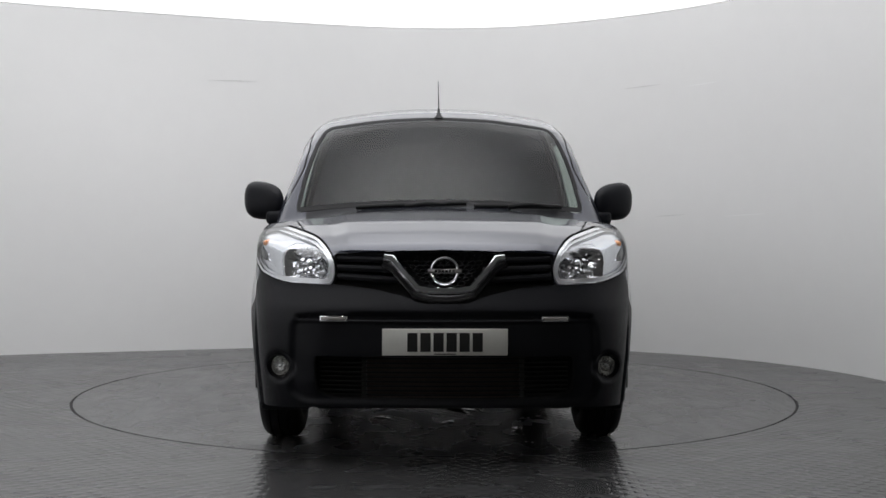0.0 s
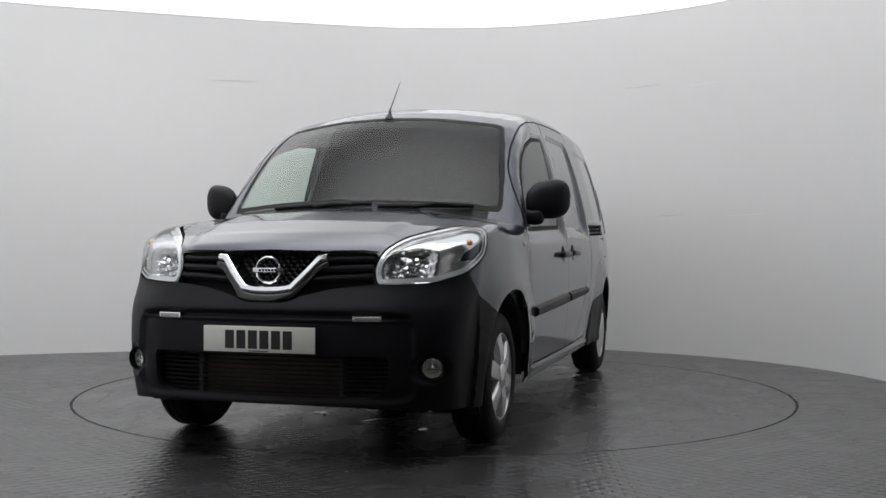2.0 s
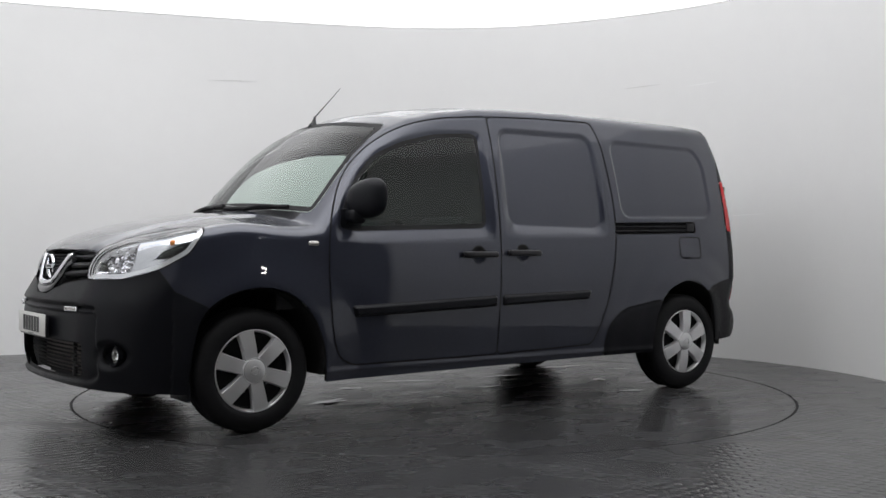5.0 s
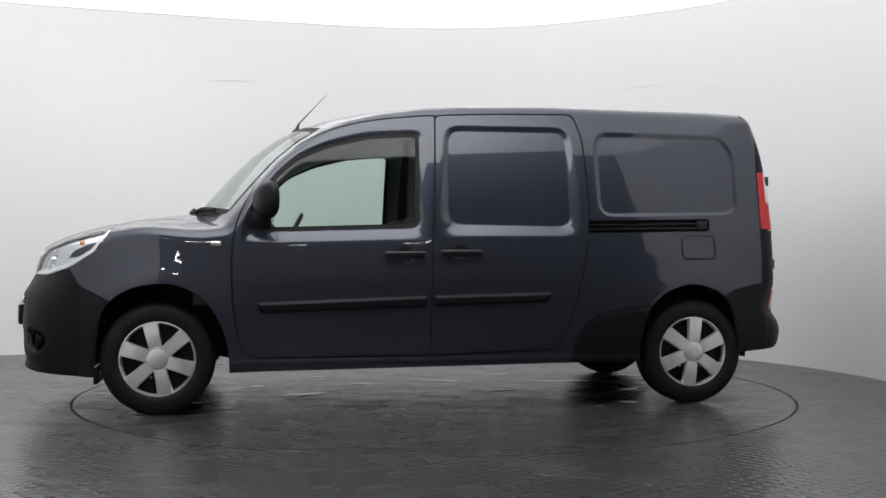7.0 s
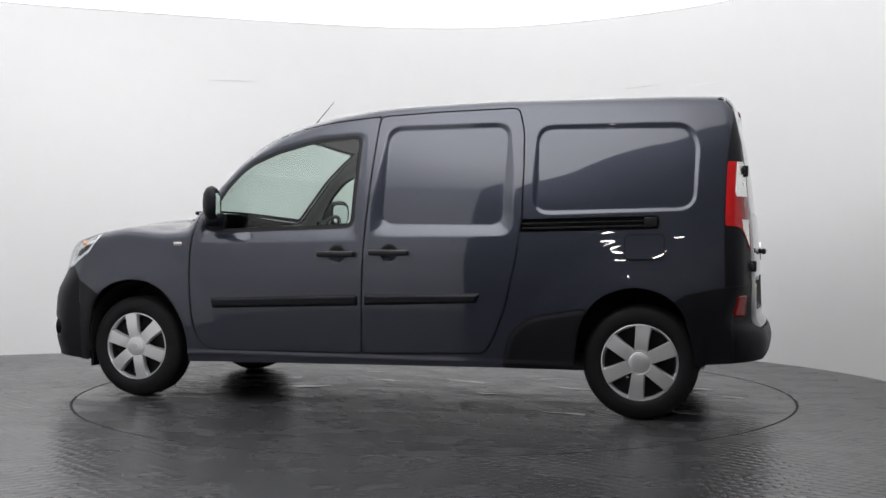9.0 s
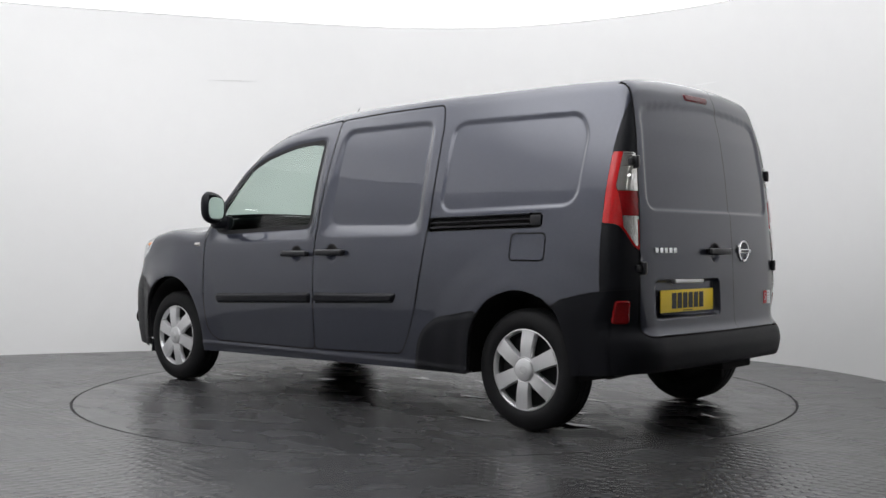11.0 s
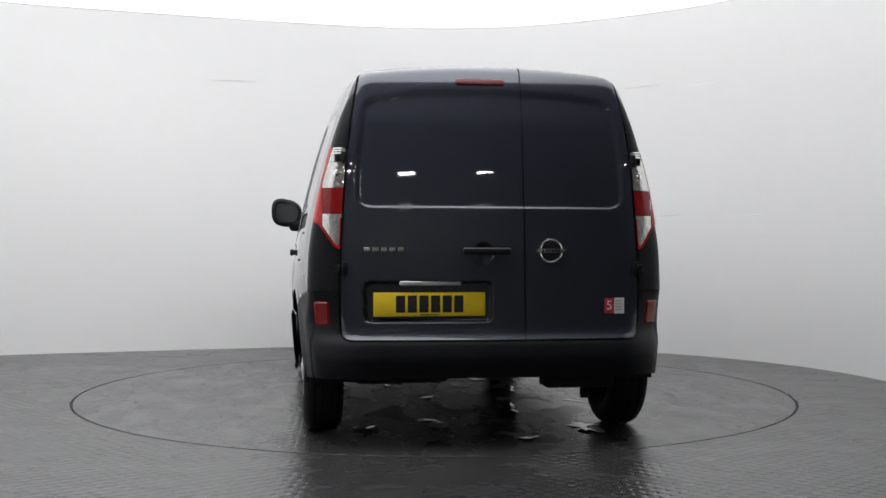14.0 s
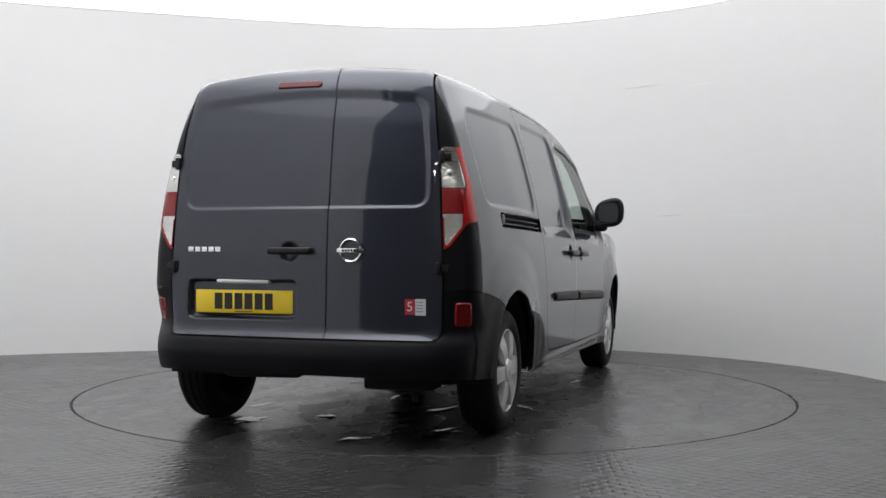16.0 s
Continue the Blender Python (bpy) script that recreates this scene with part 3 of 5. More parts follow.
def relief(p, sgn):
    """Pressings of the sheet metal, in metres outwards."""
    x, y, z = p.T
    s = y * sgn                      # true y of the van
    out = np.zeros(len(p))
    flank = (np.abs(y) > 0.5) & (x > -2.02) & (x < 1.95)
    out -= flank * fillet(x, z, PANEL_OUT, PANEL_S, 0.013, 0.030, 1.0, 1.62)
    out -= flank * 0.010 * ramp(PANEL_R(x, z), 0.02)
    out -= flank * fillet(x, z, WINDOW_OUT, WINDOW, 0.009, 0.026, 0.95, 1.58)
    for cx, r1 in ((1.515, 0.58), (-1.51, 0.6)):
        t = np.clip((r1 - np.hypot(x - cx, z - 0.36)) / 0.16, 0, 1)
        out += flank * 0.011 * t * t * (3 - 2 * t)
    out += flank * 0.012 * np.exp(-(np.maximum(ARCH_F(x, z), 0) / 0.07) ** 2)
    out += flank * 0.012 * np.exp(-(np.maximum(ARCH_R(x, z), 0) / 0.07) ** 2)
    out += flank * 0.006 * ramp(CLAD(x, z), 0.03)
    out += flank * 0.006 * np.exp(-((z - 0.285) / 0.012) ** 2) * (np.abs(x) < 1.2)
    for hx, hz in ((0.187, 0.884), (-0.133, 0.893)):
        out -= flank * 0.012 * ramp(np.hypot(x - hx, z - hz + 0.006) - 0.055, 0.035)
    back = x < -1.9
    out -= back * 0.012 * ramp(np.hypot(s - 0.045, z - 0.897) - 0.055, 0.035)
    out -= back * 0.010 * ramp(REAR_PANEL(s, z), 0.018)
    out -= back * 0.032 * ramp(PLATE_BAY(s, z), 0.016)
    front = x > 1.95
    out -= front * 0.018 * ramp(LOWER(s, z), 0.022)
    out -= front * 0.022 * ramp(SLOT(s, z), 0.018)
    fog = np.hypot(np.abs(y) - 0.71, z - 0.41) - 0.075
    out -= front * 0.022 * ramp(fog, 0.03)
    hood = (x > 1.35) & (z > 0.9)
    out += hood * 0.010 * ramp(np.abs(y) - 0.52 - 0.1 * (1.9 - x), 0.09)
    return out


def skin(sgn, step=1):
    """Half of the body as a grid of quads: sgn 1 is its left half, -1 its right half."""
    phi = np.radians(np.linspace(-90, 90, 367)[::step])
    mid = np.linspace(-1.7, 1.7, 421)[::step]
    cap = np.radians(np.linspace(0, 90, 181)[::step])[1:]
    rows = [(-1.7, -a) for a in cap[::-1]] + [(m, 0.0) for m in mid] + [(1.7, a) for a in cap]
    ox = np.array([r[0] for r in rows])[:, None] + 0 * phi[None]
    al = np.array([r[1] for r in rows])[:, None] + 0 * phi[None]
    ph = 0 * ox + phi[None]
    d = np.stack([np.sin(al), np.cos(al) * np.cos(ph), np.cos(al) * np.sin(ph)], -1).reshape(-1, 3)
    o = np.stack([ox, 0 * ox, 0 * ox + 0.8], -1).reshape(-1, 3)
    lo, hi = np.full(len(d), 0.02), np.full(len(d), 2.5)
    for _ in range(30):
        r = (lo + hi) / 2
        p = o + d * r[:, None]
        neg = hull(*p.T) < 0
        lo, hi = np.where(neg, r, lo), np.where(neg, hi, r)
    p = o + d * ((lo + hi) / 2)[:, None]
    p[:, 1] = np.maximum(p[:, 1], 0)
    n = hull_normal(p)
    p = p + n * relief(p, sgn)[:, None]
    nr, nc = len(rows), len(phi)
    i = np.arange(nr * nc).reshape(nr, nc)
    quads = np.stack([i[:-1, :-1], i[:-1, 1:], i[1:, 1:], i[1:, :-1]], -1).reshape(-1, 4)
    p[:, 1] *= sgn
    if sgn < 0:
        quads = quads[:, ::-1]
    return p, quads, []


def clip(m, s):
    """The part of the mesh where the field s (one value a vertex) is below nought, cut along its zero line."""
    v, quads, polys = m
    neg = s < 0
    flags = neg[quads] if len(quads) else np.zeros((0, 4), bool)
    keep = quads[flags.all(1)] if len(quads) else quads
    mixed = [tuple(q) for q in quads[flags.any(1) & ~flags.all(1)]] if len(quads) else []
    out, extra, made = [], [], {}
    base = len(v)
    for f in polys + mixed:
        fl = [neg[i] for i in f]
        if all(fl):
            out.append(f)
            continue
        if not any(fl):
            continue
        g = []
        k = len(f)
        for a in range(k):
            i, j = f[a], f[(a + 1) % k]
            if neg[i]:
                g.append(i)
            if neg[i] != neg[j]:
                key = (min(i, j), max(i, j))
                if key not in made:
                    lo, hi = key
                    t = s[lo] / (s[lo] - s[hi])
                    made[key] = base + len(extra)
                    extra.append(v[lo] + (v[hi] - v[lo]) * t)
                g.append(made[key])
        if len(g) > 2:
            out.append(tuple(g))
    v2 = np.concatenate([v, np.array(extra)]) if extra else v
    used = np.zeros(len(v2), bool)
    used[keep.ravel()] = True
    for f in out:
        used[list(f)] = True
    new_index = np.cumsum(used) - 1
    return v2[used], new_index[keep] if len(keep) else keep, [tuple(new_index[list(f)]) for f in out]


def split_mesh(m, field, gap=0.0):
    """(inside, outside) of a field over the mesh's points, with a joint of twice the gap between them."""
    s = field(m[0])
    if gap:
        x = m[0][:, 0]
        gap = np.where((x > -1.7) & (x < 1.5), gap * np.clip(np.abs(hull_normal(m[0])[:, 1]) * 1.1, 0.35, 1), gap)
    return clip(m, s + gap), clip(m, -s + gap)


def merged(*ms):
    """Halves of the skin as one mesh, welded along the middle."""
    v, f, k = [], [], 0
    for a, quads, polys in ms:
        v.append(a)
        f += [tuple(q + k) for q in quads] + [tuple(i + k for i in q) for q in polys]
        k += len(a)
    v = np.concatenate(v)
    seam = {}
    index = np.arange(len(v))
    for i in np.where(np.abs(v[:, 1]) < 1e-5)[0]:
        key = (round(v[i, 0], 4), round(v[i, 2], 4))
        index[i] = seam.setdefault(key, i)
    faces = []
    for q in f:
        g = []
        for i in q:
            w = index[i]
            if w not in g:
                g.append(w)
        if len(g) > 2:
            faces.append(g)
    used = np.zeros(len(v), bool)
    for g in faces:
        used[g] = True
    ren = np.cumsum(used) - 1
    return v[used], [[ren[i] for i in g] for g in faces]


def pushed(m, depth):
    """The mesh moved inwards by depth."""
    p = m[0].copy()
    return p - hull_normal(p) * depth, m[1], m[2]


def floor_line(p):
    """Above nought over the lower edge of the bodywork."""
    x, y, z = p.T
    low = np.interp(x, [-2.3, -2.15, -1.8, -1.2, 1.15, 1.9, 2.2, 2.4], [0.34, 0.325, 0.30, 0.262, 0.232, 0.215, 0.235, 0.26])
    return low - z


def cut_half(sgn, step=1, joint=1.0):
    """The half skin sorted into its panels."""
    out = {}
    m = skin(sgn, step)
    split = lambda mesh, field, gap: split_mesh(mesh, field, gap * joint)
    side = lambda fld: (lambda p: fld(p[:, 0], p[:, 2]))
    face = lambda fld: (lambda p: fld(p[:, 1], p[:, 2]))
    both = lambda fld: (lambda p: fld(np.abs(p[:, 1]), p[:, 2]))
    m = clip(m, floor_line(m[0]))
    for arch in (ARCH_F, ARCH_R):
        m = clip(m, -arch(m[0][:, 0], m[0][:, 2]))
    where = lambda fld, cond: (lambda p: np.maximum(fld(p), cond(p)))
    # front end
    out["screen"], m = split(m, where(face(SCREEN_F), lambda p: np.maximum(0.45 - p[:, 0], p[:, 0] - 1.365 + 0.33 * p[:, 1] ** 2)), 0.003)
    out["light"], m = split(m, where(where(both(LIGHT_FRONT), side(LIGHT_SIDE)), lambda p: 1.7 - p[:, 0]), 0.004)
    out["grille"], m = split(m, where(face(GRILLE), lambda p: 1.9 - p[:, 0]), 0.0)
    out["bumper_f"], m = split(m, where(side(BUMPER_F), lambda p: np.maximum(1.6 - p[:, 0], p[:, 2] - np.where(np.abs(p[:, 1]) < 0.55, 0.78, 1.2))), 0.002)
    hood = lambda p: np.maximum(np.maximum(1.41 - 0.33 * p[:, 1] ** 2 - p[:, 0], np.abs(p[:, 1]) - np.interp(p[:, 0], [1.1, 1.6, 1.95, 2.2], [0.735, 0.715, 0.63, 0.5])), 0.8 - p[:, 2])
    out["hood"], m = split(m, hood, 0.004)
    cowl = lambda p: np.maximum(np.maximum(1.1 - p[:, 0], np.abs(p[:, 1]) - 0.7), np.maximum(p[:, 2] - 1.18, np.maximum(1.0 - p[:, 2], p[:, 0] - 1.45)))
    out["cowl"], m = split(m, cowl, 0.0)
    out["intake"], out["bumper_f"] = split(out["bumper_f"], where(face(INTAKE), lambda p: 1.9 - p[:, 0]), 0.0)
    out["fog"], out["bumper_f"] = split(out["bumper_f"], where(lambda p: np.hypot(np.abs(p[:, 1]) - 0.71, p[:, 2] - 0.41) - 0.048, lambda p: 1.9 - p[:, 0]), 0.0)
    # rear end
    out["rear_door"], m = split(m, where(face(REAR_DOOR), lambda p: p[:, 0] - np.interp(p[:, 2], [1.70, 1.76, 1.79, 1.81], [-1.9, -1.965, -1.955, -1.93])), 0.0045)
    out["lamp"], m = split(m, where(where(both(LAMP_REAR), side(PILLAR_R)), lambda p: p[:, 0] + 1.9), 0.002)
    out["bumper_r"], m = split(m, where(side(BUMPER_R), lambda p: p[:, 0] + 1.6), 0.002)
    out["pillar_r"], m = split(m, where(side(PILLAR_R), lambda p: np.maximum(p[:, 0] + 1.9, np.maximum(p[:, 2] - 1.745, 0.55 - np.abs(p[:, 1])))), 0.0015)
    # flank
    flank = lambda p: 0.45 - np.abs(p[:, 1])
    out["door_f"], m = split(m, where(side(DOOR_F), flank), 0.0045)
    out["door_s"], m = split(m, where(side(DOOR_S), flank), 0.0045)
    out["window"], out["door_f"] = split(out["door_f"], side(WINDOW), 0.0)
    out["window_seal"] = clip(out["window"], -(WINDOW(out["window"][0][:, 0], out["window"][0][:, 2]) + 0.024))
    out["window"] = clip(out["window"], WINDOW(out["window"][0][:, 0], out["window"][0][:, 2]) + 0.024)
    sail = lambda p: 0.985 - 0.12 * (p[:, 2] - 1.05) - p[:, 0]
    out["sail"], out["window"] = split(out["window"], sail, 0.0)
    out["rail"], m = split(m, where(side(RAIL), flank), 0.0)
    if sgn > 0:
        out["flap"], m = split(m, where(side(FLAP), flank), 0.004)
    out["clad"], m = split(m, where(side(CLAD), flank), 0.002)
    out["shell"] = m
    return out


L, R = cut_half(1), cut_half(-1)


def build_body():
    shell = vpart("bodyshell", merged(L["shell"], R["shell"]), PAINT)
    vpart("hood", merged(L["hood"], R["hood"]), PAINT)
    vpart("cowl", merged(L["cowl"], R["cowl"]), PLASTIC, None, "black plastic cowl below the windscreen")
    # glass in the middle, black printed border round it
    pieces = []
    borders = []
    for h in (L, R):
        m = h["screen"]
        s = np.maximum(SCREEN_F(m[0][:, 1], m[0][:, 2]), m[0][:, 0] - 1.365 + 0.33 * m[0][:, 1] ** 2)
        pieces.append(clip(m, s + 0.024))
        borders.append(clip(m, -(s + 0.024)))
    ws = vpart("windscreen", merged(*pieces), SCREEN, None, "curved green-tinted windscreen")
    vpart("seal", merged(*borders), BLACK, ws, "black windscreen border")
    bump = vpart("front_bumper", merged(L["bumper_f"], R["bumper_f"]), PLASTIC, None, "black grained plastic front bumper")
    rear = vpart("rear_bumper", merged(L["bumper_r"], R["bumper_r"]), PLASTIC, None, "black grained plastic rear bumper")
    doors = {}
    for h, sgn in ((L, 1), (R, -1)):
        doors["f", sgn] = d = vpart("front_door", merged(h["door_f"]), PAINT)
        vpart("window", merged(h["window"]), GLASS, d, "tinted door window glass")
        vpart("seal", merged(h["window_seal"]), BLACK, d, "black rubber window seal")
        vpart("mirror_sail", merged(pushed(h["sail"], -0.004)), PLASTIC, d, "black plastic corner below the mirror")
        vpart("arch_cladding", merged(pushed(h["clad"], -0.004)), PLASTIC, None, "black plastic cladding ahead of the rear wheel")
        doors["s", sgn] = vpart("sliding_door", merged(h["door_s"]), PAINT)
        for up in (1, -1):
            m = h["pillar_r"]
            vpart("pillar_trim", merged(clip(m, up * (1.12 - m[0][:, 2]))), PLASTIC, None, "black plastic rear corner trim")
    flap = vpart("fuel_flap", merged(L["flap"]), PAINT)
    # the two rear doors: the wide one takes the middle
    split_y = -0.148
    near = clip(R["rear_door"], split_y + 0.003 - R["rear_door"][0][:, 1])
    far = clip(R["rear_door"], R["rear_door"][0][:, 1] - (split_y - 0.003))
    doors["wide"] = vpart("rear_door", merged(L["rear_door"], near), PAINT, None, "wide rear door with plate bay and handle")
    doors["narrow"] = vpart("rear_door", merged(far), PAINT, None, "narrow rear door with round chrome emblem")
    # dark structure behind the joints, and the lining of the cabin
    cl, cr = cut_half(1, 3, 0.0), cut_half(-1, 3, 0.0)
    dark, lining = [], []
    for h in (cl, cr):
        for key in ("shell", "hood", "door_s", "rear_door", "pillar_r", "bumper_f", "bumper_r", "lamp", "rail", "door_f", "flap", "light", "cowl", "clad"):
            if key not in h or not len(h[key][0]):
                continue
            m = pushed(h[key], {"rail": 0.05, "light": 0.09, "lamp": 0.04}.get(key, 0.022))
            cab = np.maximum(np.maximum(-0.03 - m[0][:, 0], 0.62 - m[0][:, 2]), m[0][:, 0] - 1.3) if key in ("shell", "door_f", "hood") else np.ones(len(m[0]))
            dark.append(clip(m, -cab))
            lining.append(clip(m, cab))
    for h in (cl, cr):
        seals = []
        for key in ("shell", "door_f", "door_s", "pillar_r"):
            m = h[key]
            near = np.minimum(np.abs(DOOR_F(m[0][:, 0], m[0][:, 2])), np.abs(DOOR_S(m[0][:, 0], m[0][:, 2]))) - 0.016
            m = clip(m, np.maximum(near, 0.45 - np.abs(m[0][:, 1])))
            if len(m[0]):
                seals.append(pushed(m, 0.014))
        vpart("door_seal", merged(*seals), BLACK, None, "black rubber door seals")
    vpart("inner_shell", merged(*dark), BLACK, None, "dark inner structure")
    vpart("cabin_lining", merged(*lining), CABIN, None, "pale grey cabin lining")
    return doors, bump, rear


DOORS, BUMPER, REAR_BUMPER = build_body()


# ---------------------------------------------------------------- the van: fittings
def on_flank(x, z, sgn=1, out=0.0):
    """The point of the flank at x, z."""
    lo, hi = 0.0, 1.3
    for _ in range(30):
        y = (lo + hi) / 2
        if hull(np.array([x]), np.array([y]), np.array([z]))[0] < 0:
            lo = y
        else:
            hi = y
    p = np.array([[x, y, z]])
    return Vector((x, sgn * (y + float(relief(p, sgn)[0]) + out), z))


def on_end(y, z, front=True, out=0.0):
    """The point of the nose or the tail at y, z."""
    s = 1 if front else -1
    lo, hi = 0.5, 2.8
    for _ in range(30):
        x = (lo + hi) / 2
        if hull(np.array([s * x]), np.array([y]), np.array([z]))[0] < 0:
            lo = x
        else:
            hi = x
    p = np.array([[s * x, abs(y), z]])
    return Vector((s * (x + float(relief(p, 1 if y >= 0 else -1)[0]) + out), y, z))


def pad(m, field, height, w):
    """A raised piece with sloped edges on a stretch of skin."""
    bands = []
    s = field(m[0])
    inner = clip(m, s)
    cuts = [0.0, -w * 0.35, -w * 0.7, -w, -9.0]
    for a, b in zip(cuts, cuts[1:]):
        q = clip(inner, field(inner[0]) - a)
        q = clip(q, b - field(q[0]))
        if len(q[0]):
            d = ramp(field(q[0]), w)
            bands.append((q[0] + hull_normal(q[0]) * ((height * d) + 0.0005)[:, None], q[1], q[2]))
    return merged(*bands)


def plain(m, out=0.0):
    return merged(pushed(m, -out))


def side_field(points, r=0.01):
    f = inside(points, r)
    return lambda p: f(p[:, 0], p[:, 2])


def end_field(points, r=0.01):
    f = inside(points, r)
    return lambda p: f(p[:, 1], p[:, 2])


def bar_along(points, wide, tall, normal, bevel_in=0.3):
    """A slim bar with chamfered edges along points; tall is across, wide is how far it stands out along normal."""
    pts = [Vector(p) for p in points]
    n = Vector(normal).normalized()
    verts, faces = [], []
    prof = [(-0.5, -0.5), (-0.5, 0.5 - bevel_in), (-0.5 + bevel_in, 0.5), (0.5 - bevel_in, 0.5), (0.5, 0.5 - bevel_in), (0.5, -0.5)]
    for i, p in enumerate(pts):
        d0 = (pts[i] - pts[i - 1]).normalized() if i else (pts[1] - pts[0]).normalized()
        d1 = (pts[i + 1] - pts[i]).normalized() if i < len(pts) - 1 else d0
        d = (d0 + d1).normalized()
        a = n.cross(d).normalized() / max(0.5, d.dot(d1))
        for u, v in prof:
            verts.append(p + a * u * tall + n * v * wide)
    k = len(prof)
    for i in range(len(pts) - 1):
        for j in range(k):
            q = (j + 1) % k
            faces.append((i * k + j, i * k + q, (i + 1) * k + q, (i + 1) * k + j))
    faces += [list(range(k))[::-1], [(len(pts) - 1) * k + j for j in range(k)]]
    return verts, faces


def build_flank_fittings():
    for h, sgn in ((L, 1), (R, -1)):
        df, ds = DOORS["f", sgn], DOORS["s", sgn]
        f = side_field([(1.007, 0.618), (0.058, 0.652), (0.056, 0.588), (0.99, 0.557)], 0.012)
        vpart("moulding", pad(h["door_f"], f, 0.02, 0.016), PLASTIC, df, "black plastic rubbing strip")
        f = side_field([(0.018, 0.653), (-0.672, 0.668), (-0.645, 0.613), (0.018, 0.59)], 0.012)
        vpart("moulding", pad(h["door_s"], f, 0.02, 0.016), PLASTIC, ds, "black plastic rubbing strip")
        # handles: a round black cup with a bar across it
        for door, x, z in ((df, 0.187, 0.884), (ds, -0.133, 0.893)):
            cup = lambda p, x=x, z=z: np.maximum(np.hypot(p[:, 0] - x, p[:, 2] - z) - 0.05, z - 0.006 - p[:, 2])
            src = h["door_f"] if door is df else h["door_s"]
            vpart("handle_cup", merged(pushed(clip(src, cup(src[0])), -0.0015)), BLACK, door, "black upper half of the handle recess")
            y = on_flank(x, z, sgn).y
            b = box(x, y + sgn * 0.036, z, 0.235, 0.026, 0.034, 0.011, 3)
            legs = join(b, box(x + 0.1, y + sgn * 0.02, z, 0.03, 0.03, 0.026, 0.006), box(x - 0.1, y + sgn * 0.02, z, 0.03, 0.03, 0.026, 0.006))
            vpart("handle", legs, TRIM_BLACK, door, "black plastic door handle")
        # slide rail
        rl = h["rail"]
        rail = vpart("slide_rail", plain(rl, -0.03), BLACK, None, "black sliding door rail")
        for z0, tall in ((1.078, 0.012), (1.052, 0.010), (1.026, 0.012)):
            pts = [on_flank(x, z0 - (x + 0.9) * 0.02, sgn, -0.018) for x in np.linspace(-0.9, -1.56, 9)]
            vpart("track", bar_along(pts, 0.02, tall, (0, sgn, 0.2)), TRIM_BLACK, rail)
        e = on_flank(-1.6, 1.06, sgn, -0.012)
        vpart("end_stop", join(box(e.x, e.y, e.z, 0.07, 0.02, 0.055, 0.006), moved(disc(0.009, 14), Matrix.Translation((e.x - 0.01, e.y + 0.011 * sgn, e.z)) @ pose(0, 0, 0, 0, 0, 180 if sgn < 0 else 0))), TRIM_BLACK, rail)
        # side repeater
        f = side_field(rect(1.2, 0.93, 1.26, 0.954, 0.008), 0.0)
        vpart("side_repeater", pad(h["shell"], f, 0.008, 0.008), CLEAR_RED, None, "small clear side indicator lens")
        # door mirror
        mr = vpart("door_mirror", mirror_body(sgn), PLASTIC, None, "black plastic door mirror housing")
        q = [Vector((0.921 - 0.34 * a, sgn * (0.957 + a), 1.176 + b)) for a, b in rect(-0.078, -0.068, 0.078, 0.070, 0.05, 6)]
        vpart("mirror_glass", ([v for v in q] + [v + Vector((0.008, 0, 0)) for v in q],
                               [list(range(len(q))) if sgn < 0 else list(range(len(q)))[::-1]] + [(i, (i + 1) % len(q), len(q) + (i + 1) % len(q), len(q) + i) for i in range(len(q))]), MIRROR, mr, "bright mirror glass")


def mirror_body(sgn):
    bm = bmesh.new()
    bmesh.ops.create_cube(bm, size=1)
    bmesh.ops.subdivide_edges(bm, edges=bm.edges[:], cuts=7, use_grid_fill=True)
    for v in bm.verts:
        q = Vector(v.co) * 2
        n = 2.7
        r = (abs(q.x) ** n + abs(q.y) ** n + abs(q.z) ** n) ** (1 / n)
        m = max(abs(q.x), abs(q.y), abs(q.z))
        back = q.x < -0.97 and max(abs(q.y), abs(q.z)) < 0.80
        q = q * (m / max(r, 1e-6))
        x, y, z = q.x * 0.056, q.y * 0.112, q.z * 0.102
        if q.x > 0:
            y *= 1 - 0.12 * q.x
            z *= 1 - 0.16 * q.x
        else:
            x = max(x, -0.046)
        z *= 1 + 0.08 * q.y
        z += 0.012 * q.y
        if back:
            x += 0.016
        v.co = Vector((0.96 + x - 0.34 * y, sgn * (0.957 + y), 1.176 + z))
    body = from_bm(bm)
    arm = box(0.985, sgn * 0.865, 1.085, 0.09, 0.15, 0.085, 0.03, 3)
    foot = box(1.0, sgn * 0.842, 1.07, 0.14, 0.03, 0.11, 0.012, 2)
    vf = join(body, arm, foot)
    return vf if sgn > 0 else (vf[0], [list(reversed(f)) for f in vf[1]])


build_flank_fittings()


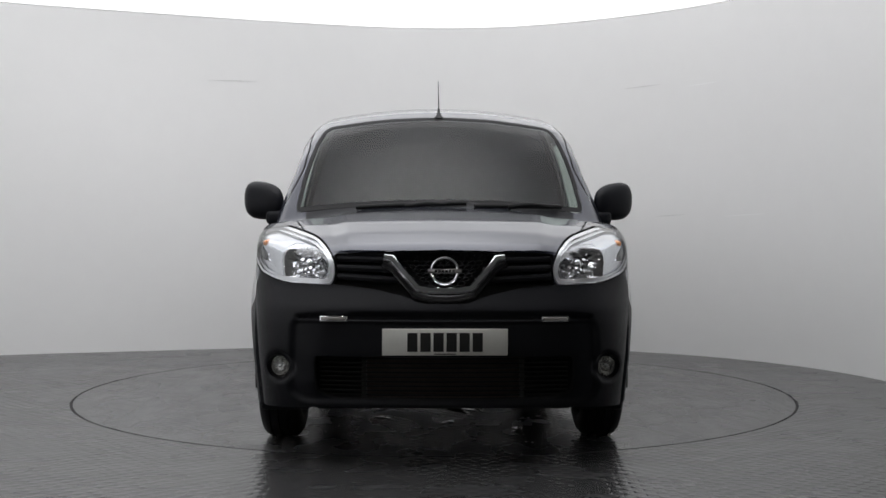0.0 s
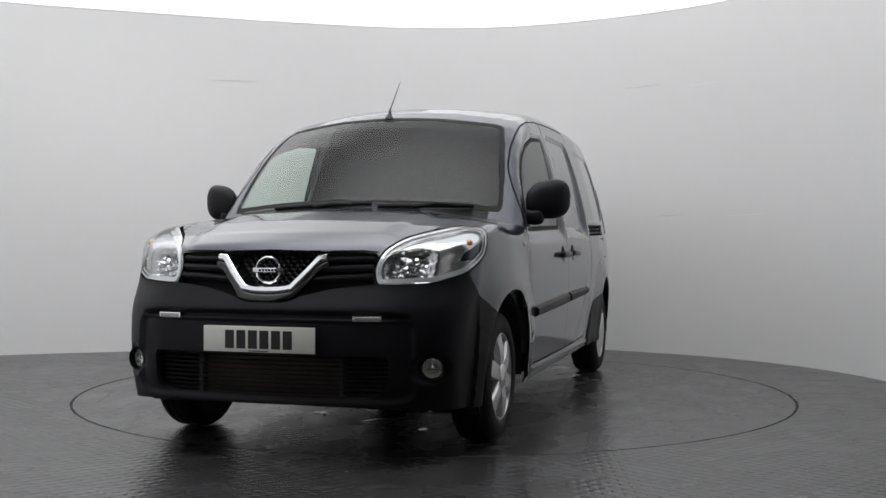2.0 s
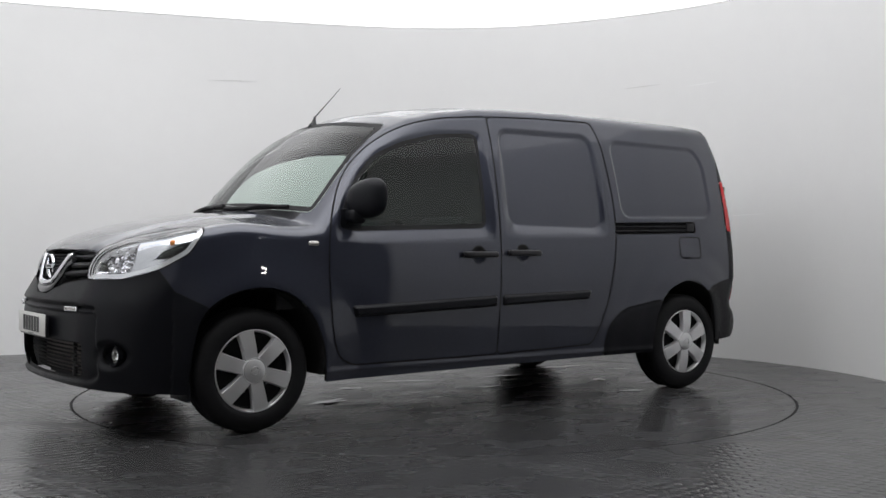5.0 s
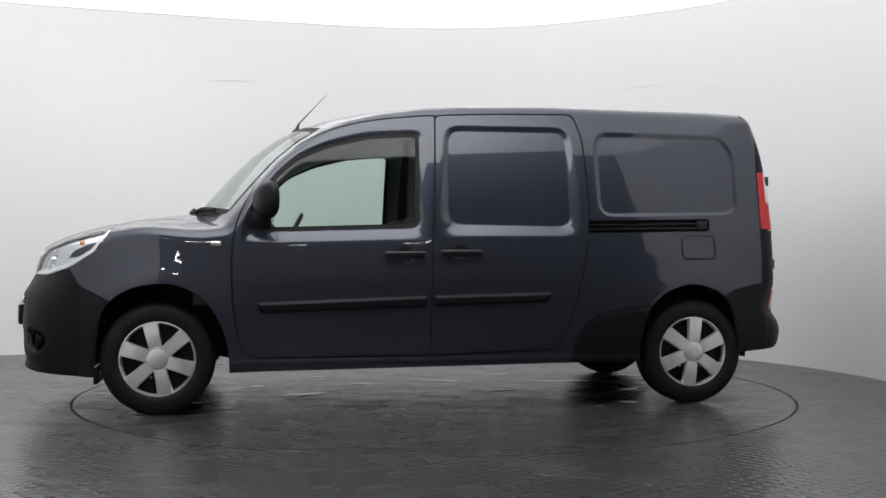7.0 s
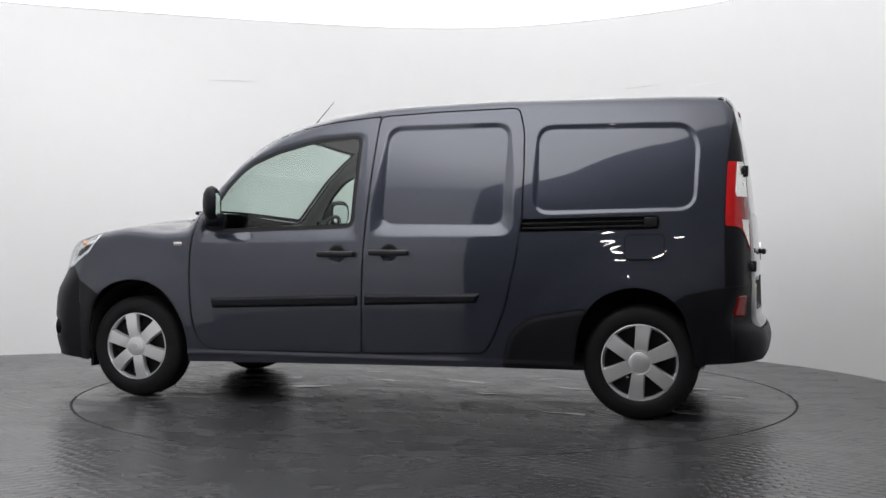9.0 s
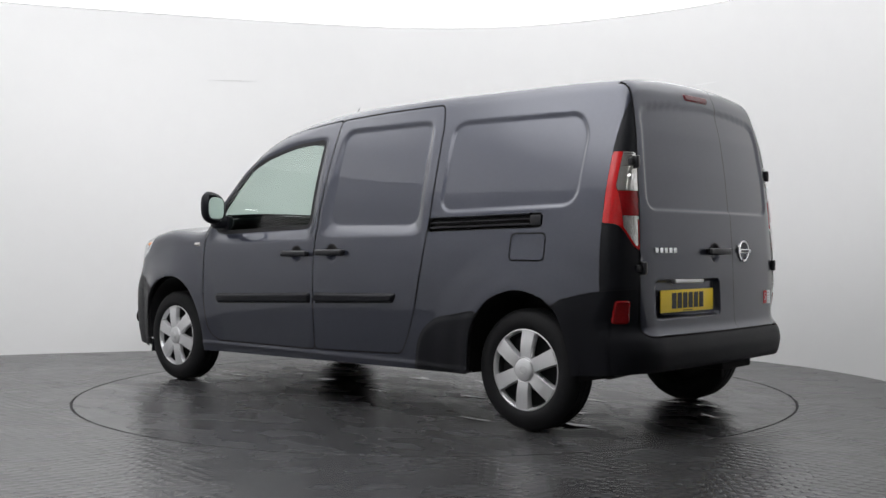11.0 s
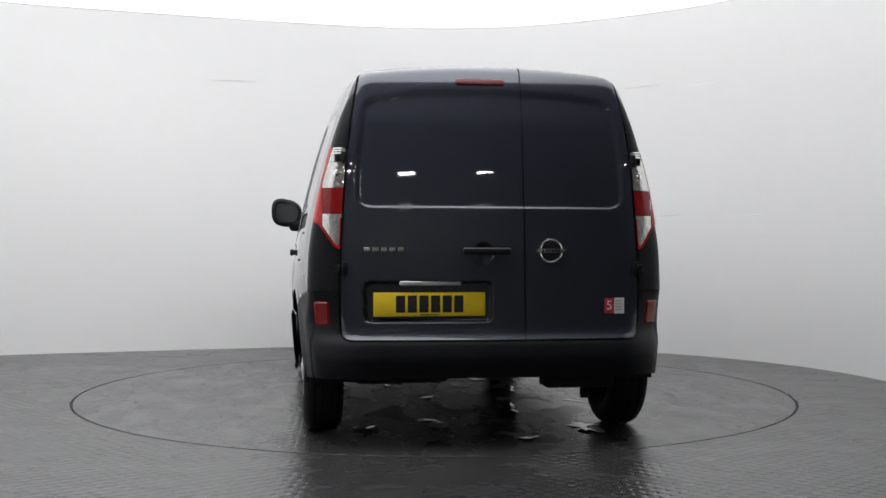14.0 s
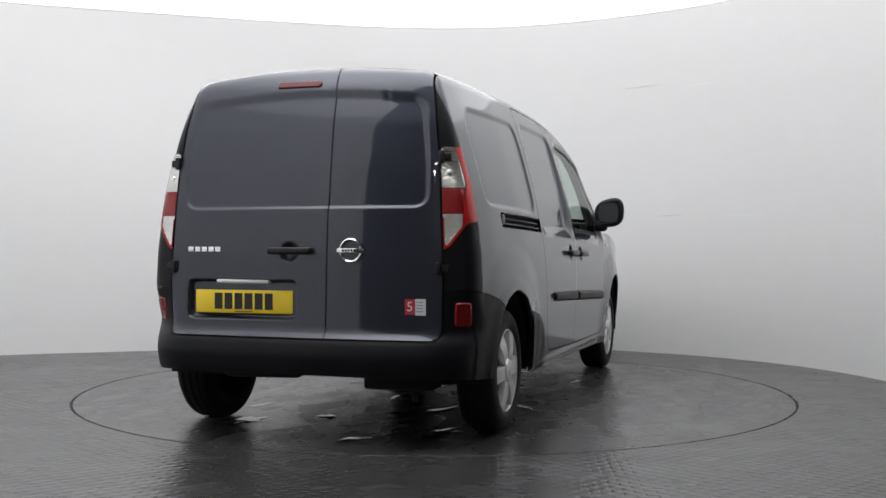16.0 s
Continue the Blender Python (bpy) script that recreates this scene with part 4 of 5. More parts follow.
# wheels
def build_wheel():
    w = new("wheel")
    R0 = 0.308
    prof = [(0.195, 0.055), (0.2, 0.082), (0.215, 0.094), (0.235, 0.098), (0.262, 0.096), (0.283, 0.089), (0.297, 0.078), (0.304, 0.066)]
    tread = [(R0, 0.058), (R0, 0.046), (R0 - 0.007, 0.045), (R0 - 0.007, 0.037), (R0, 0.036), (R0 + 0.001, 0.006), (R0 - 0.007, 0.005)]
    half = prof + tread
    full = half + [(r, -h) for r, h in reversed(half)]
    part("tyre", revolve(full, 72, True), RUBBER, w, "black rubber tyre", sharp=35)
    part("inner_rim", join(revolve([(0.19, 0.06), (0.183, 0.05), (0.18, -0.05), (0.2, -0.075)], 48), moved(disc(0.19), Matrix.Translation((0, 0.03, 0)))), BLACK, w, "dark steel inner rim")
    cover = part("wheel_cover", join(revolve([(0.208, 0.066), (0.209, 0.08), (0.206, 0.087), (0.201, 0.089), (0.197, 0.084), (0.190, 0.062)], 64)), SILVER, w, "silver six-spoke wheel cover")
    for k in range(6):
        a0 = radians(96 + 60 * k)
        verts, faces = [], []
        rs = [0.055, 0.08, 0.105, 0.13, 0.155, 0.178, 0.199]
        ws = [0.037, 0.0365, 0.037, 0.038, 0.0395, 0.041, 0.043]
        cols = [(-1.06, -0.03), (-0.99, -0.005), (-0.9, 0.0), (0, 0.001), (0.9, 0.0), (0.99, -0.005), (1.06, -0.03)]
        for r, wd in zip(rs, ws):
            h = 0.084 + 0.016 * math.sin(math.pi * min(1, (r - 0.03) / 0.16)) * 0.6 + 0.004
            for u, dh in cols:
                b = a0 + u * wd / r
                verts.append((r * math.cos(b), h + dh, r * math.sin(b)))
        n = len(cols)
        for i in range(len(rs) - 1):
            for j in range(n - 1):
                faces.append((i * n + j, i * n + j + 1, (i + 1) * n + j + 1, (i + 1) * n + j))
        part("spoke", (verts, faces), SILVER, cover, sharp=50)
    part("hub_cap", revolve([(0.0, 0.106), (0.03, 0.105), (0.05, 0.102), (0.056, 0.099), (0.058, 0.094), (0.064, 0.097), (0.068, 0.092), (0.07, 0.078)], 40), SILVER, cover, "silver round hub cap")
    ring = revolve([(0.017, 0.1045), (0.018, 0.1085), (0.023, 0.1085), (0.024, 0.1045)], 28)
    part("emblem", join(ring, box(0, 0.106, 0, 0.055, 0.005, 0.008)), SILVER, cover, "round chrome emblem with a bar")
    for k in range(5):
        a = radians(72 * k + 20)
        part("wheel_bolt", moved(revolve([(0.0, 0.018), (0.008, 0.016), (0.009, 0.0)], 10), Matrix.Translation((0.11 * math.cos(a), 0.034, 0.11 * math.sin(a)))), CHROME, w)
    w.parent = van
    return w


first = build_wheel()
spots = [(1.5405, 0.762, 0, 18), (-1.5405, 0.768, 0, 0), (1.5405, -0.762, 180, 11), (-1.5405, -0.768, 180, 40)]
for i, (x, y, rz, spin) in enumerate(spots):
    m = Matrix.Translation(OFF) @ pose(x, y, 0.309, 0, 0, rz) @ pose(0, 0, 0, 0, spin, 0)
    if i == 0:
        first.matrix_basis = m
    else:
        copy_thing(first, m)


def wheel_well(x, sgn):
    verts, faces = [], []
    n = 24
    for i in range(n + 1):
        a = radians(-12 + 204 * i / n)
        for r, y in ((0.366, 0.86), (0.366, 0.5), (0.0, 0.5)):
            verts.append((x + r * math.cos(a), sgn * (y if r else 0.5), 0.35 + r * math.sin(a)))
    for i in range(n):
        for k in range(2):
            faces.append((3 * i + k, 3 * i + k + 1, 3 * i + 4 + k, 3 * i + 3 + k))
    return verts, faces


def build_underside():
    for x, sgn in ((1.515, 1), (1.515, -1), (-1.51, 1), (-1.51, -1)):
        vpart("wheel_arch_liner", wheel_well(x, sgn), BLACK, None, "black wheel arch liner")
    vpart("floor_pan", join(box(0.0, 0, 0.31, 2.3, 1.62, 0.1), box(0, 0, 0.4, 4.0, 0.96, 0.2), box(1.75, 0, 0.55, 0.6, 0.94, 0.5), box(-1.92, 0, 0.42, 0.36, 1.3, 0.14)), BLACK, None, "black underbody")
    vpart("front_core", join(box(2.05, 0, 0.5, 0.2, 1.1, 0.56), box(2.14, 0, 0.37, 0.02, 1.22, 0.26)), BLACK, None, "black front structure")
    vpart("rear_axle", join(tube([(-1.54, -0.68, 0.3), (-1.54, 0.68, 0.3)], 0.05, 12), box(-1.35, 0.56, 0.27, 0.5, 0.08, 0.09, 0.02), box(-1.35, -0.56, 0.27, 0.5, 0.08, 0.09, 0.02)), STEEL)
    vpart("front_axle", tube([(1.54, -0.68, 0.29), (1.54, 0.68, 0.29)], 0.035, 12), STEEL)
    vpart("silencer", moved(revolve([(0.0, -0.2), (0.065, -0.2), (0.075, -0.18), (0.075, 0.18), (0.065, 0.2), (0.0, 0.2)], 20), Matrix.Translation((-1.8, 0.36, 0.33)) @ pose(0, 0, 0, 0, 0, 8)), STEEL, None, "dull steel silencer")
    vpart("exhaust_pipe", tube([(-0.4, 0.25, 0.25), (-1.2, 0.3, 0.27), (-1.75, 0.36, 0.32)], 0.024, 10), STEEL)
    vpart("rear_hanger", join(box(-1.95, -0.45, 0.29, 0.16, 0.34, 0.08, 0.015), box(-1.9, -0.5, 0.23, 0.03, 0.03, 0.09)), BLACK)
    for sgn in (1, -1):
        vpart("mud_flap", box(1.87, sgn * 0.72, 0.22, 0.02, 0.22, 0.09, 0.004), PLASTIC)


build_underside()


# front end
def sweep_v(points, half, wide, lift, bow=0.0):
    return bar_along([on_end(y, z, True, lift) for y, z in points], wide, half * 2, (1, 0, 0.4), 0.2)


def build_front():
    grille = vpart("grille", plain((np.concatenate([L["grille"][0], R["grille"][0]]), np.concatenate([L["grille"][1], R["grille"][1] + len(L["grille"][0])]),
                                    L["grille"][2] + [tuple(i + len(L["grille"][0]) for i in f) for f in R["grille"][2]]), -0.06), BLACK, None, "black front grille")
    for sgn in (1, -1):
        for z_out, z_in, y_in, tall in ((0.872, 0.866, 0.205, 0.026), (0.835, 0.824, 0.165, 0.028), (0.798, 0.779, 0.13, 0.028)):
            pts = [on_end(sgn * y, z_in + (z_out - z_in) * (y - y_in) / (0.478 - y_in), True, -0.02) for y in np.linspace(y_in, 0.458, 10)]
            if sgn > 0:
                pts = pts[::-1]
            vpart("slat", bar_along(pts, 0.03, tall, (1, 0, 0.35), 0.35), TRIM_BLACK, grille)
    # honeycomb between the arms of the chevron
    cells = []
    s = 0.017
    for row in range(9):
        for col in range(-9, 10):
            cy, cz = (col + 0.5 * (row % 2)) * s * 1.78, 0.752 + row * s * 1.02
            if abs(cy) > 0.075 + (cz - 0.75) * 1.0:
                continue
            ring = [(cy + s * 0.93 * math.cos(radians(60 * k)), cz + s * 0.62 * math.sin(radians(60 * k))) for k in range(6)]
            inn = [(cy + s * 0.72 * math.cos(radians(60 * k)), cz + s * 0.45 * math.sin(radians(60 * k))) for k in range(6)]
            x = on_end(cy, cz, True, -0.022).x
            v = [Vector((x, a, b)) for a, b in ring] + [Vector((x + 0.004, a, b)) for a, b in inn] + [Vector((x - 0.02, a, b)) for a, b in inn]
            f = [(k, (k + 1) % 6, 6 + (k + 1) % 6, 6 + k) for k in range(6)] + [(6 + k, 6 + (k + 1) % 6, 12 + (k + 1) % 6, 12 + k) for k in range(6)]
            cells.append((v, f))
    vpart("honeycomb", join(*cells), TRIM_BLACK, grille, "black honeycomb insert", smooth=False)
    vee = [(-0.258, 0.876), (-0.225, 0.872), (-0.165, 0.802), (-0.112, 0.746), (-0.06, 0.738), (0, 0.736), (0.06, 0.738), (0.112, 0.746), (0.165, 0.802), (0.225, 0.872), (0.258, 0.876)]
    vpart("chevron", sweep_v(vee[::-1], 0.0145, 0.03, 0.006), CHROME, grille, "bright chrome V-shaped grille bar")
    low = [(-0.262, 0.852), (-0.215, 0.828), (-0.172, 0.778), (-0.118, 0.716), (-0.06, 0.704), (0, 0.702), (0.06, 0.704), (0.118, 0.716), (0.172, 0.778), (0.215, 0.828), (0.262, 0.852)]
    vpart("chevron_surround", sweep_v(low[::-1], 0.018, 0.03, -0.008), GLOSS_BLACK, grille, "gloss black chevron surround")
    emblem(on_end(0, 0.822, True, 0.010), 0, grille, 0.061)
    # number plate with plain bars in place of characters
    plate = vpart("number_plate", join(box(2.39, 0, 0.53, 0.006, 0.52, 0.111, 0.0025)), PLATE_W, None, "white front number plate")
    vpart("plate_holder", box(2.378, 0, 0.523, 0.018, 0.5, 0.115, 0.004), TRIM_BLACK, plate)
    for k in range(6):
        vpart("bar", box(2.3935, -0.135 + k * 0.054, 0.529, 0.0015, 0.042, 0.078), INK, plate)
    vpart("bar", box(2.3935, 0.0, 0.4805, 0.0015, 0.09, 0.004), INK, plate)
    for sgn in (1, -1):
        p = on_end(sgn * 0.463, 0.622, True, 0.002)
        turn = pose(p.x, p.y, p.z, 0, 0, sgn * 12)
        d = vpart("running_light", moved(box(0, 0, 0, 0.03, 0.122, 0.026, 0.004), turn), CHROME, BUMPER, "slim daytime running light")
        vpart("running_light_lens", moved(box(0.014, 0, 0, 0.006, 0.108, 0.015, 0.003), turn), CLEAR_RED, d)
        # fog lamp deep in its round cup
        p = on_end(sgn * 0.705, 0.41, True, -0.03)
        turn = pose(p.x, p.y, p.z, 0, 0, -90 + sgn * 16)
        fog = vpart("fog_lamp", moved(revolve([(0.052, 0.03), (0.05, 0.02), (0.047, 0.0), (0.042, -0.004)], 32), turn), PLASTIC, BUMPER, "round front fog lamp")
        vpart("reflector", moved(revolve([(0.0, -0.03), (0.02, -0.026), (0.034, -0.014), (0.043, 0.002)], 32), turn), TAIL_CLEAR, fog)
        vpart("bulb", moved(revolve([(0.0, 0.004), (0.008, 0.002), (0.011, -0.006), (0.011, -0.03)], 16), turn), CHROME, fog)
        vpart("lens", moved(revolve([(0.0, 0.010), (0.025, 0.007), (0.043, 0.001)], 32), turn), LENS, fog, "clear fog lamp lens")
    # lower intake: cooler and slats behind the opening
    vpart("cooler", box(2.22, 0.0, 0.375, 0.02, 0.66, 0.2, 0.004), COPPER, None, "dull brown cooler behind the intake")
    for k in range(9):
        pts = [on_end(y, 0.295 + 0.0195 * k, True, -0.06) for y in np.linspace(0.53, -0.53, 9)]
        vpart("intake_slat", bar_along(pts, 0.02, 0.006, (1, 0, 0)), BLACK, BUMPER)
    for y in (-0.34, 0.33):
        vpart("intake_post", box(on_end(y, 0.375, True, -0.075).x, y, 0.375, 0.02, 0.02, 0.19, 0.004), STEEL, BUMPER)


def emblem(at, face, parent, r=0.053):
    """A chrome ring with a bar across it; face 0 looks ahead, 180 looks back."""
    m = pose(at.x, at.y, at.z, 0, 0, -90 + face)
    e = vpart("emblem", moved(revolve([(r - 0.011, 0.0), (r - 0.010, 0.009), (r - 0.005, 0.012), (r, 0.009), (r + 0.001, 0.0)], 48), m), CHROME, parent, "round chrome emblem with a bar across it")
    vpart("emblem_bar", moved(box(0, 0.008, 0, 2 * r + 0.022, 0.012, 0.021, 0.003), m), CHROME, e)
    for k in range(6):
        vpart("bar", moved(box(-0.037 + k * 0.0148, 0.0148, 0, 0.010, 0.0012, 0.011), m), TRIM_BLACK, e)
    return e


build_front()


def build_headlights():
    for h, sgn in ((L, 1), (R, -1)):
        m = h["light"]
        fld = lambda p: np.maximum(LIGHT_FRONT(np.abs(p[:, 1]), p[:, 2]), LIGHT_SIDE(p[:, 0], p[:, 2]))
        # the deep fluted chamber of the main beam, and the pale shell round it
        well = lambda p: CHAMBER(np.abs(p[:, 1]), p[:, 2])
        bowl, shell = split_mesh(m, well, 0.0)
        d = ramp(well(bowl[0]), 0.05)
        ay, z = np.abs(bowl[0][:, 1]), bowl[0][:, 2]
        deep = 0.022 + 0.05 * d + 0.006 * d * np.abs(np.sin(ay * 150)) + 0.004 * d * np.sin(z * 170 + ay * 60)
        bowl = (bowl[0] - hull_normal(bowl[0]) * deep[:, None], bowl[1], bowl[2])
        unit = vpart("headlight", plain(shell, -0.021), LAMP_BODY, None, "clear headlight with fluted reflector and pale surround")
        vpart("reflector", merged(bowl), FLUTE, unit, "grey fluted headlight reflector", sharp=18)
        # pale rim that falls back from the lens to the inner shell
        rim = []
        for a, b, d0 in ((0.0, -0.014, 0.003), (-0.014, -0.024, 0.012)):
            q = clip(m, fld(m[0]) - a)
            q = clip(q, b - fld(q[0]))
            rim.append(pushed(q, d0))
        rows = [(0.476, 0.752), (0.464, 0.79), (0.456, 0.83), (0.466, 0.87), (0.482, 0.912)]
        wv = [q for y, z in rows for q in (on_end(sgn * y, z, True, -0.004), on_end(sgn * y, z, True, -0.11))]
        wf = [(2 * k, 2 * k + 1, 2 * k + 3, 2 * k + 2) for k in range(len(rows) - 1)]
        vpart("housing_wall", (wv, wf), BLACK, unit, "black side wall of the lamp housing")
        vpart("rim", merged(rim[0]), LAMP_SHELL, unit, "pale silver headlight rim")
        vpart("inner_rim", merged(rim[1]), LAMP_SHELL, unit)
        vpart("lens", plain(m, 0.001), LENS, unit, "clear headlight lens")
        # main reflector: a dish set behind the lens
        c = np.array([list(on_end(sgn * 0.605, 0.868, True))])
        n = Vector(hull_normal(c)[0])
        at = Vector(c[0]) - n * 0.03
        yaw = math.degrees(math.atan2(n.y, n.x)) * 0.8
        turn = pose(at.x, at.y, at.z, 0, 0, -90 + yaw) @ pose(0, 0, 0, 14, 0, 0)
        vpart("bulb", moved(revolve([(0.0, -0.006), (0.012, -0.009), (0.017, -0.014), (0.017, -0.06)], 20), turn), CHROME, unit, "chrome bulb shield")
        rnd = random.Random(5)
        for k in range(14):
            y, z = rnd.uniform(0.53, 0.69), rnd.uniform(0.79, 0.925)
            q = on_end(sgn * y, z, True, -0.05)
            face = pose(q.x, q.y, q.z, rnd.uniform(-20, 20), rnd.uniform(-50, -20), sgn * rnd.uniform(0, 50))
            vpart("facet", moved(box(0, 0, 0, 0.004, rnd.uniform(0.006, 0.014), rnd.uniform(0.006, 0.016), 0.001), face), CHROME, unit)
        # dark slot of the indicator chamber in the lamp's tail
        slot = clip(m, np.maximum(INDICATOR(m[0][:, 0], m[0][:, 2]), 0.5 - np.abs(m[0][:, 1])))
        if len(slot[0]):
            vpart("indicator_slot", plain(slot, -0.018), GLOSS_BLACK, unit, "dark slot in the indicator chamber")
        p = on_flank(1.935, 0.942, sgn, -0.04)
        vpart("indicator", moved(revolve([(0.0, 0.026), (0.01, 0.022), (0.015, 0.006), (0.015, -0.01)], 20), pose(p.x, p.y, p.z, 0, 0, (0 if sgn > 0 else 180) - sgn * 35)), AMBER, unit, "amber indicator bulb")
        for z, dx in ((0.88, 0.0), (0.905, -0.02)):
            q = on_flank(1.985 + dx, z, sgn, -0.032)
            vpart("fin", moved(box(0, 0, 0, 0.1, 0.006, 0.007, 0.002), pose(q.x, q.y, q.z, 0, 24, sgn * -24)), CHROME, unit, "bright inner fin")


build_headlights()


def build_rear():
    wide, narrow = DOORS["wide"], DOORS["narrow"]
    # tail lamps: red edge, ribbed top, pale middle, red block, pale foot
    for h, sgn in ((L, 1), (R, -1)):
        m = h["lamp"]
        edge = lambda p: np.maximum(-(PILLAR_R(p[:, 0], p[:, 2]) + 0.048), -1.0 + 0 * p[:, 0])
        foot = lambda p: -(LAMP_REAR(np.abs(p[:, 1]), p[:, 2]) + 0.012) + np.where(p[:, 2] < 1.06, 0, 1)
        outer = lambda p: 0.784 - np.abs(p[:, 1])
        rim = lambda p: np.minimum(np.minimum(edge(p), foot(p)), outer(p))
        red, rest = split_mesh(m, rim, 0.0006)
        unit = vpart("tail_lamp", plain(red, 0.004), RED, None, "tall tail lamp with red edge and pale sections")
        levels = [(1.4, 1.315, TAIL_CLEAR, "ribbed clear lens"), (1.315, 1.195, TAIL_CLEAR, "clear indicator lens"), (1.195, 1.075, RED_MID, "deep red brake lens"), (1.075, 0.85, TAIL_CLEAR, "clear reversing lens")]
        for a, b, mat, lab in levels:
            q = clip(rest, rest[0][:, 2] - a + 0.0008)
            q = clip(q, b + 0.0008 - q[0][:, 2])
            if len(q[0]):
                vpart("lens", plain(q, 0.002), mat, unit, lab)
        for z in np.linspace(1.318, 1.374, 6):
            pts = [on_end(sgn * y, z, False, 0.003) for y in np.linspace(0.695, 0.735, 3)]
            vpart("rib", bar_along(pts, 0.006, 0.003, (-1, 0, 0)), TRIM_BLACK, unit)
        p = on_end(sgn * 0.722, 1.262, False, -0.004)
        vpart("bulb", moved(revolve([(0.0, 0.012), (0.012, 0.009), (0.017, 0.0)], 18), pose(p.x, p.y, p.z, 0, 0, 90 - sgn * 20)), CHROME, unit, "bright bulb behind the lens")
        # low reflector on the bumper corner
        f = end_field([(sgn * 0.748, 0.56), (sgn * 0.755, 0.672), (sgn * 0.822, 0.672), (sgn * 0.815, 0.56)], 0.015)
        src = clip(h["bumper_r"], h["bumper_r"][0][:, 0] + 1.9)
        vpart("reflector", pad(src, f, 0.006, 0.008), RED_MID, REAR_BUMPER, "red rear reflector")
        door = wide if sgn > 0 else narrow
        for z in (1.335, 0.825):
            p = on_end(sgn * 0.688, z, False, 0.008)
            vpart("hinge", join(box(p.x, p.y, p.z, 0.03, 0.026, 0.06, 0.007), box(p.x + 0.012, p.y + sgn * 0.02, p.z, 0.02, 0.045, 0.034, 0.005)), TRIM_BLACK, door, "black door hinge")
    # high brake light
    f = end_field(rect(-0.072, 1.686, 0.164, 1.721, 0.014), 0.0)
    both = clip(L["rear_door"], L["rear_door"][0][:, 0] + 1.8), clip(R["rear_door"], R["rear_door"][0][:, 0] + 1.8)
    lens = vpart("brake_light", join(*[pad(b, f, 0.007, 0.006) for b in both]), RED_DARK, wide, "dark red high brake light")
    # handle
    c = on_end(0.045, 0.905, False)
    cup = lambda p: np.maximum(np.hypot(p[:, 1] - 0.045, p[:, 2] - 0.903) - 0.05, 0.898 - p[:, 2])
    vpart("handle_cup", join(*[merged(pushed(clip(b, np.maximum(cup(b[0]), b[0][:, 0] + 1.8)), -0.0015)) for b in (L["rear_door"], R["rear_door"]) if (cup(b[0]) < 0).any()]), TRIM_BLACK, wide)
    vpart("handle", join(box(c.x - 0.036, 0.035, 0.905, 0.026, 0.225, 0.034, 0.011, 3), box(c.x - 0.02, 0.12, 0.905, 0.03, 0.03, 0.026, 0.006), box(c.x - 0.02, -0.05, 0.905, 0.03, 0.03, 0.026, 0.006)), TRIM_BLACK, wide, "black plastic rear handle")
    vpart("plate_lamp_strip", moved(box(0, 0, 0, 0.03, 0.285, 0.022, 0.007, 3), Matrix.Translation(on_end(0.293, 0.757, False, 0.012))), SILVER, wide, "satin silver strip over the plate")
    x = on_end(0.295, 0.66, False).x - 0.006
    plate = vpart("number_plate", box(x - 0.004, 0.295, 0.66, 0.006, 0.52, 0.111, 0.0025), PLATE_Y, None, "yellow rear number plate")
    vpart("plate_holder", box(x + 0.004, 0.295, 0.652, 0.012, 0.5, 0.115, 0.004), TRIM_BLACK, plate)
    for k in range(6):
        vpart("bar", box(x - 0.0078, 0.295 - 0.135 + k * 0.054, 0.662, 0.0015, 0.042, 0.078), INK, plate)
    vpart("bar", box(x - 0.0078, 0.295, 0.612, 0.0015, 0.09, 0.004), INK, plate)
    emblem(on_end(-0.27, 0.907, False, 0.002), 180, narrow, 0.057)
    badge = vpart("badge", box(on_end(0.58, 0.911, False).x - 0.003, 0.585, 0.911, 0.005, 0.03, 0.025, 0.002), CHROME, wide, "chrome model badge of plain bars")
    for k in range(4):
        y = 0.545 - 0.038 * k
        vpart("bar", box(on_end(y, 0.911, False).x - 0.003, y, 0.911, 0.005, 0.03, 0.025, 0.002), CHROME, badge)
    # sticker: red field with a white figure beside a white field with printed lines
    a = on_end(-0.556, 0.65, False, 0.0015)
    b = on_end(-0.606, 0.65, False, 0.0015)
    tilt = math.degrees(math.atan2(b.x - a.x, -(b.y - a.y)))
    st = vpart("sticker", moved(box(0, 0, 0, 0.001, 0.046, 0.07), pose(a.x, a.y, a.z, 0, 0, tilt)), STICKER_RED, narrow, "red and white warranty sticker")
    vpart("sticker_field", moved(box(0, 0, 0, 0.001, 0.05, 0.075), pose(b.x, b.y, b.z, 0, 0, tilt)), PAPER, st)
    for k in range(4):
        vpart("bar", moved(box(-0.0008, 0.004, 0.022 - 0.014 * k, 0.0008, 0.03, 0.005), pose(b.x, b.y, b.z, 0, 0, tilt)), STICKER_GREY, st)
    txt = bpy.data.curves.new("figure", "FONT")
    txt.body, txt.size, txt.align_x, txt.align_y, txt.extrude = "5", 0.062, "CENTER", "CENTER", 0.0004
    txt.materials.append(PAPER)
    fig = new("figure", txt)
    fig.parent = st
    fig.matrix_basis = Matrix.Translation(OFF) @ pose(a.x - 0.0014, a.y, a.z, 0, 0, tilt) @ pose(0, 0, 0, 90, 0, -90)


build_rear()


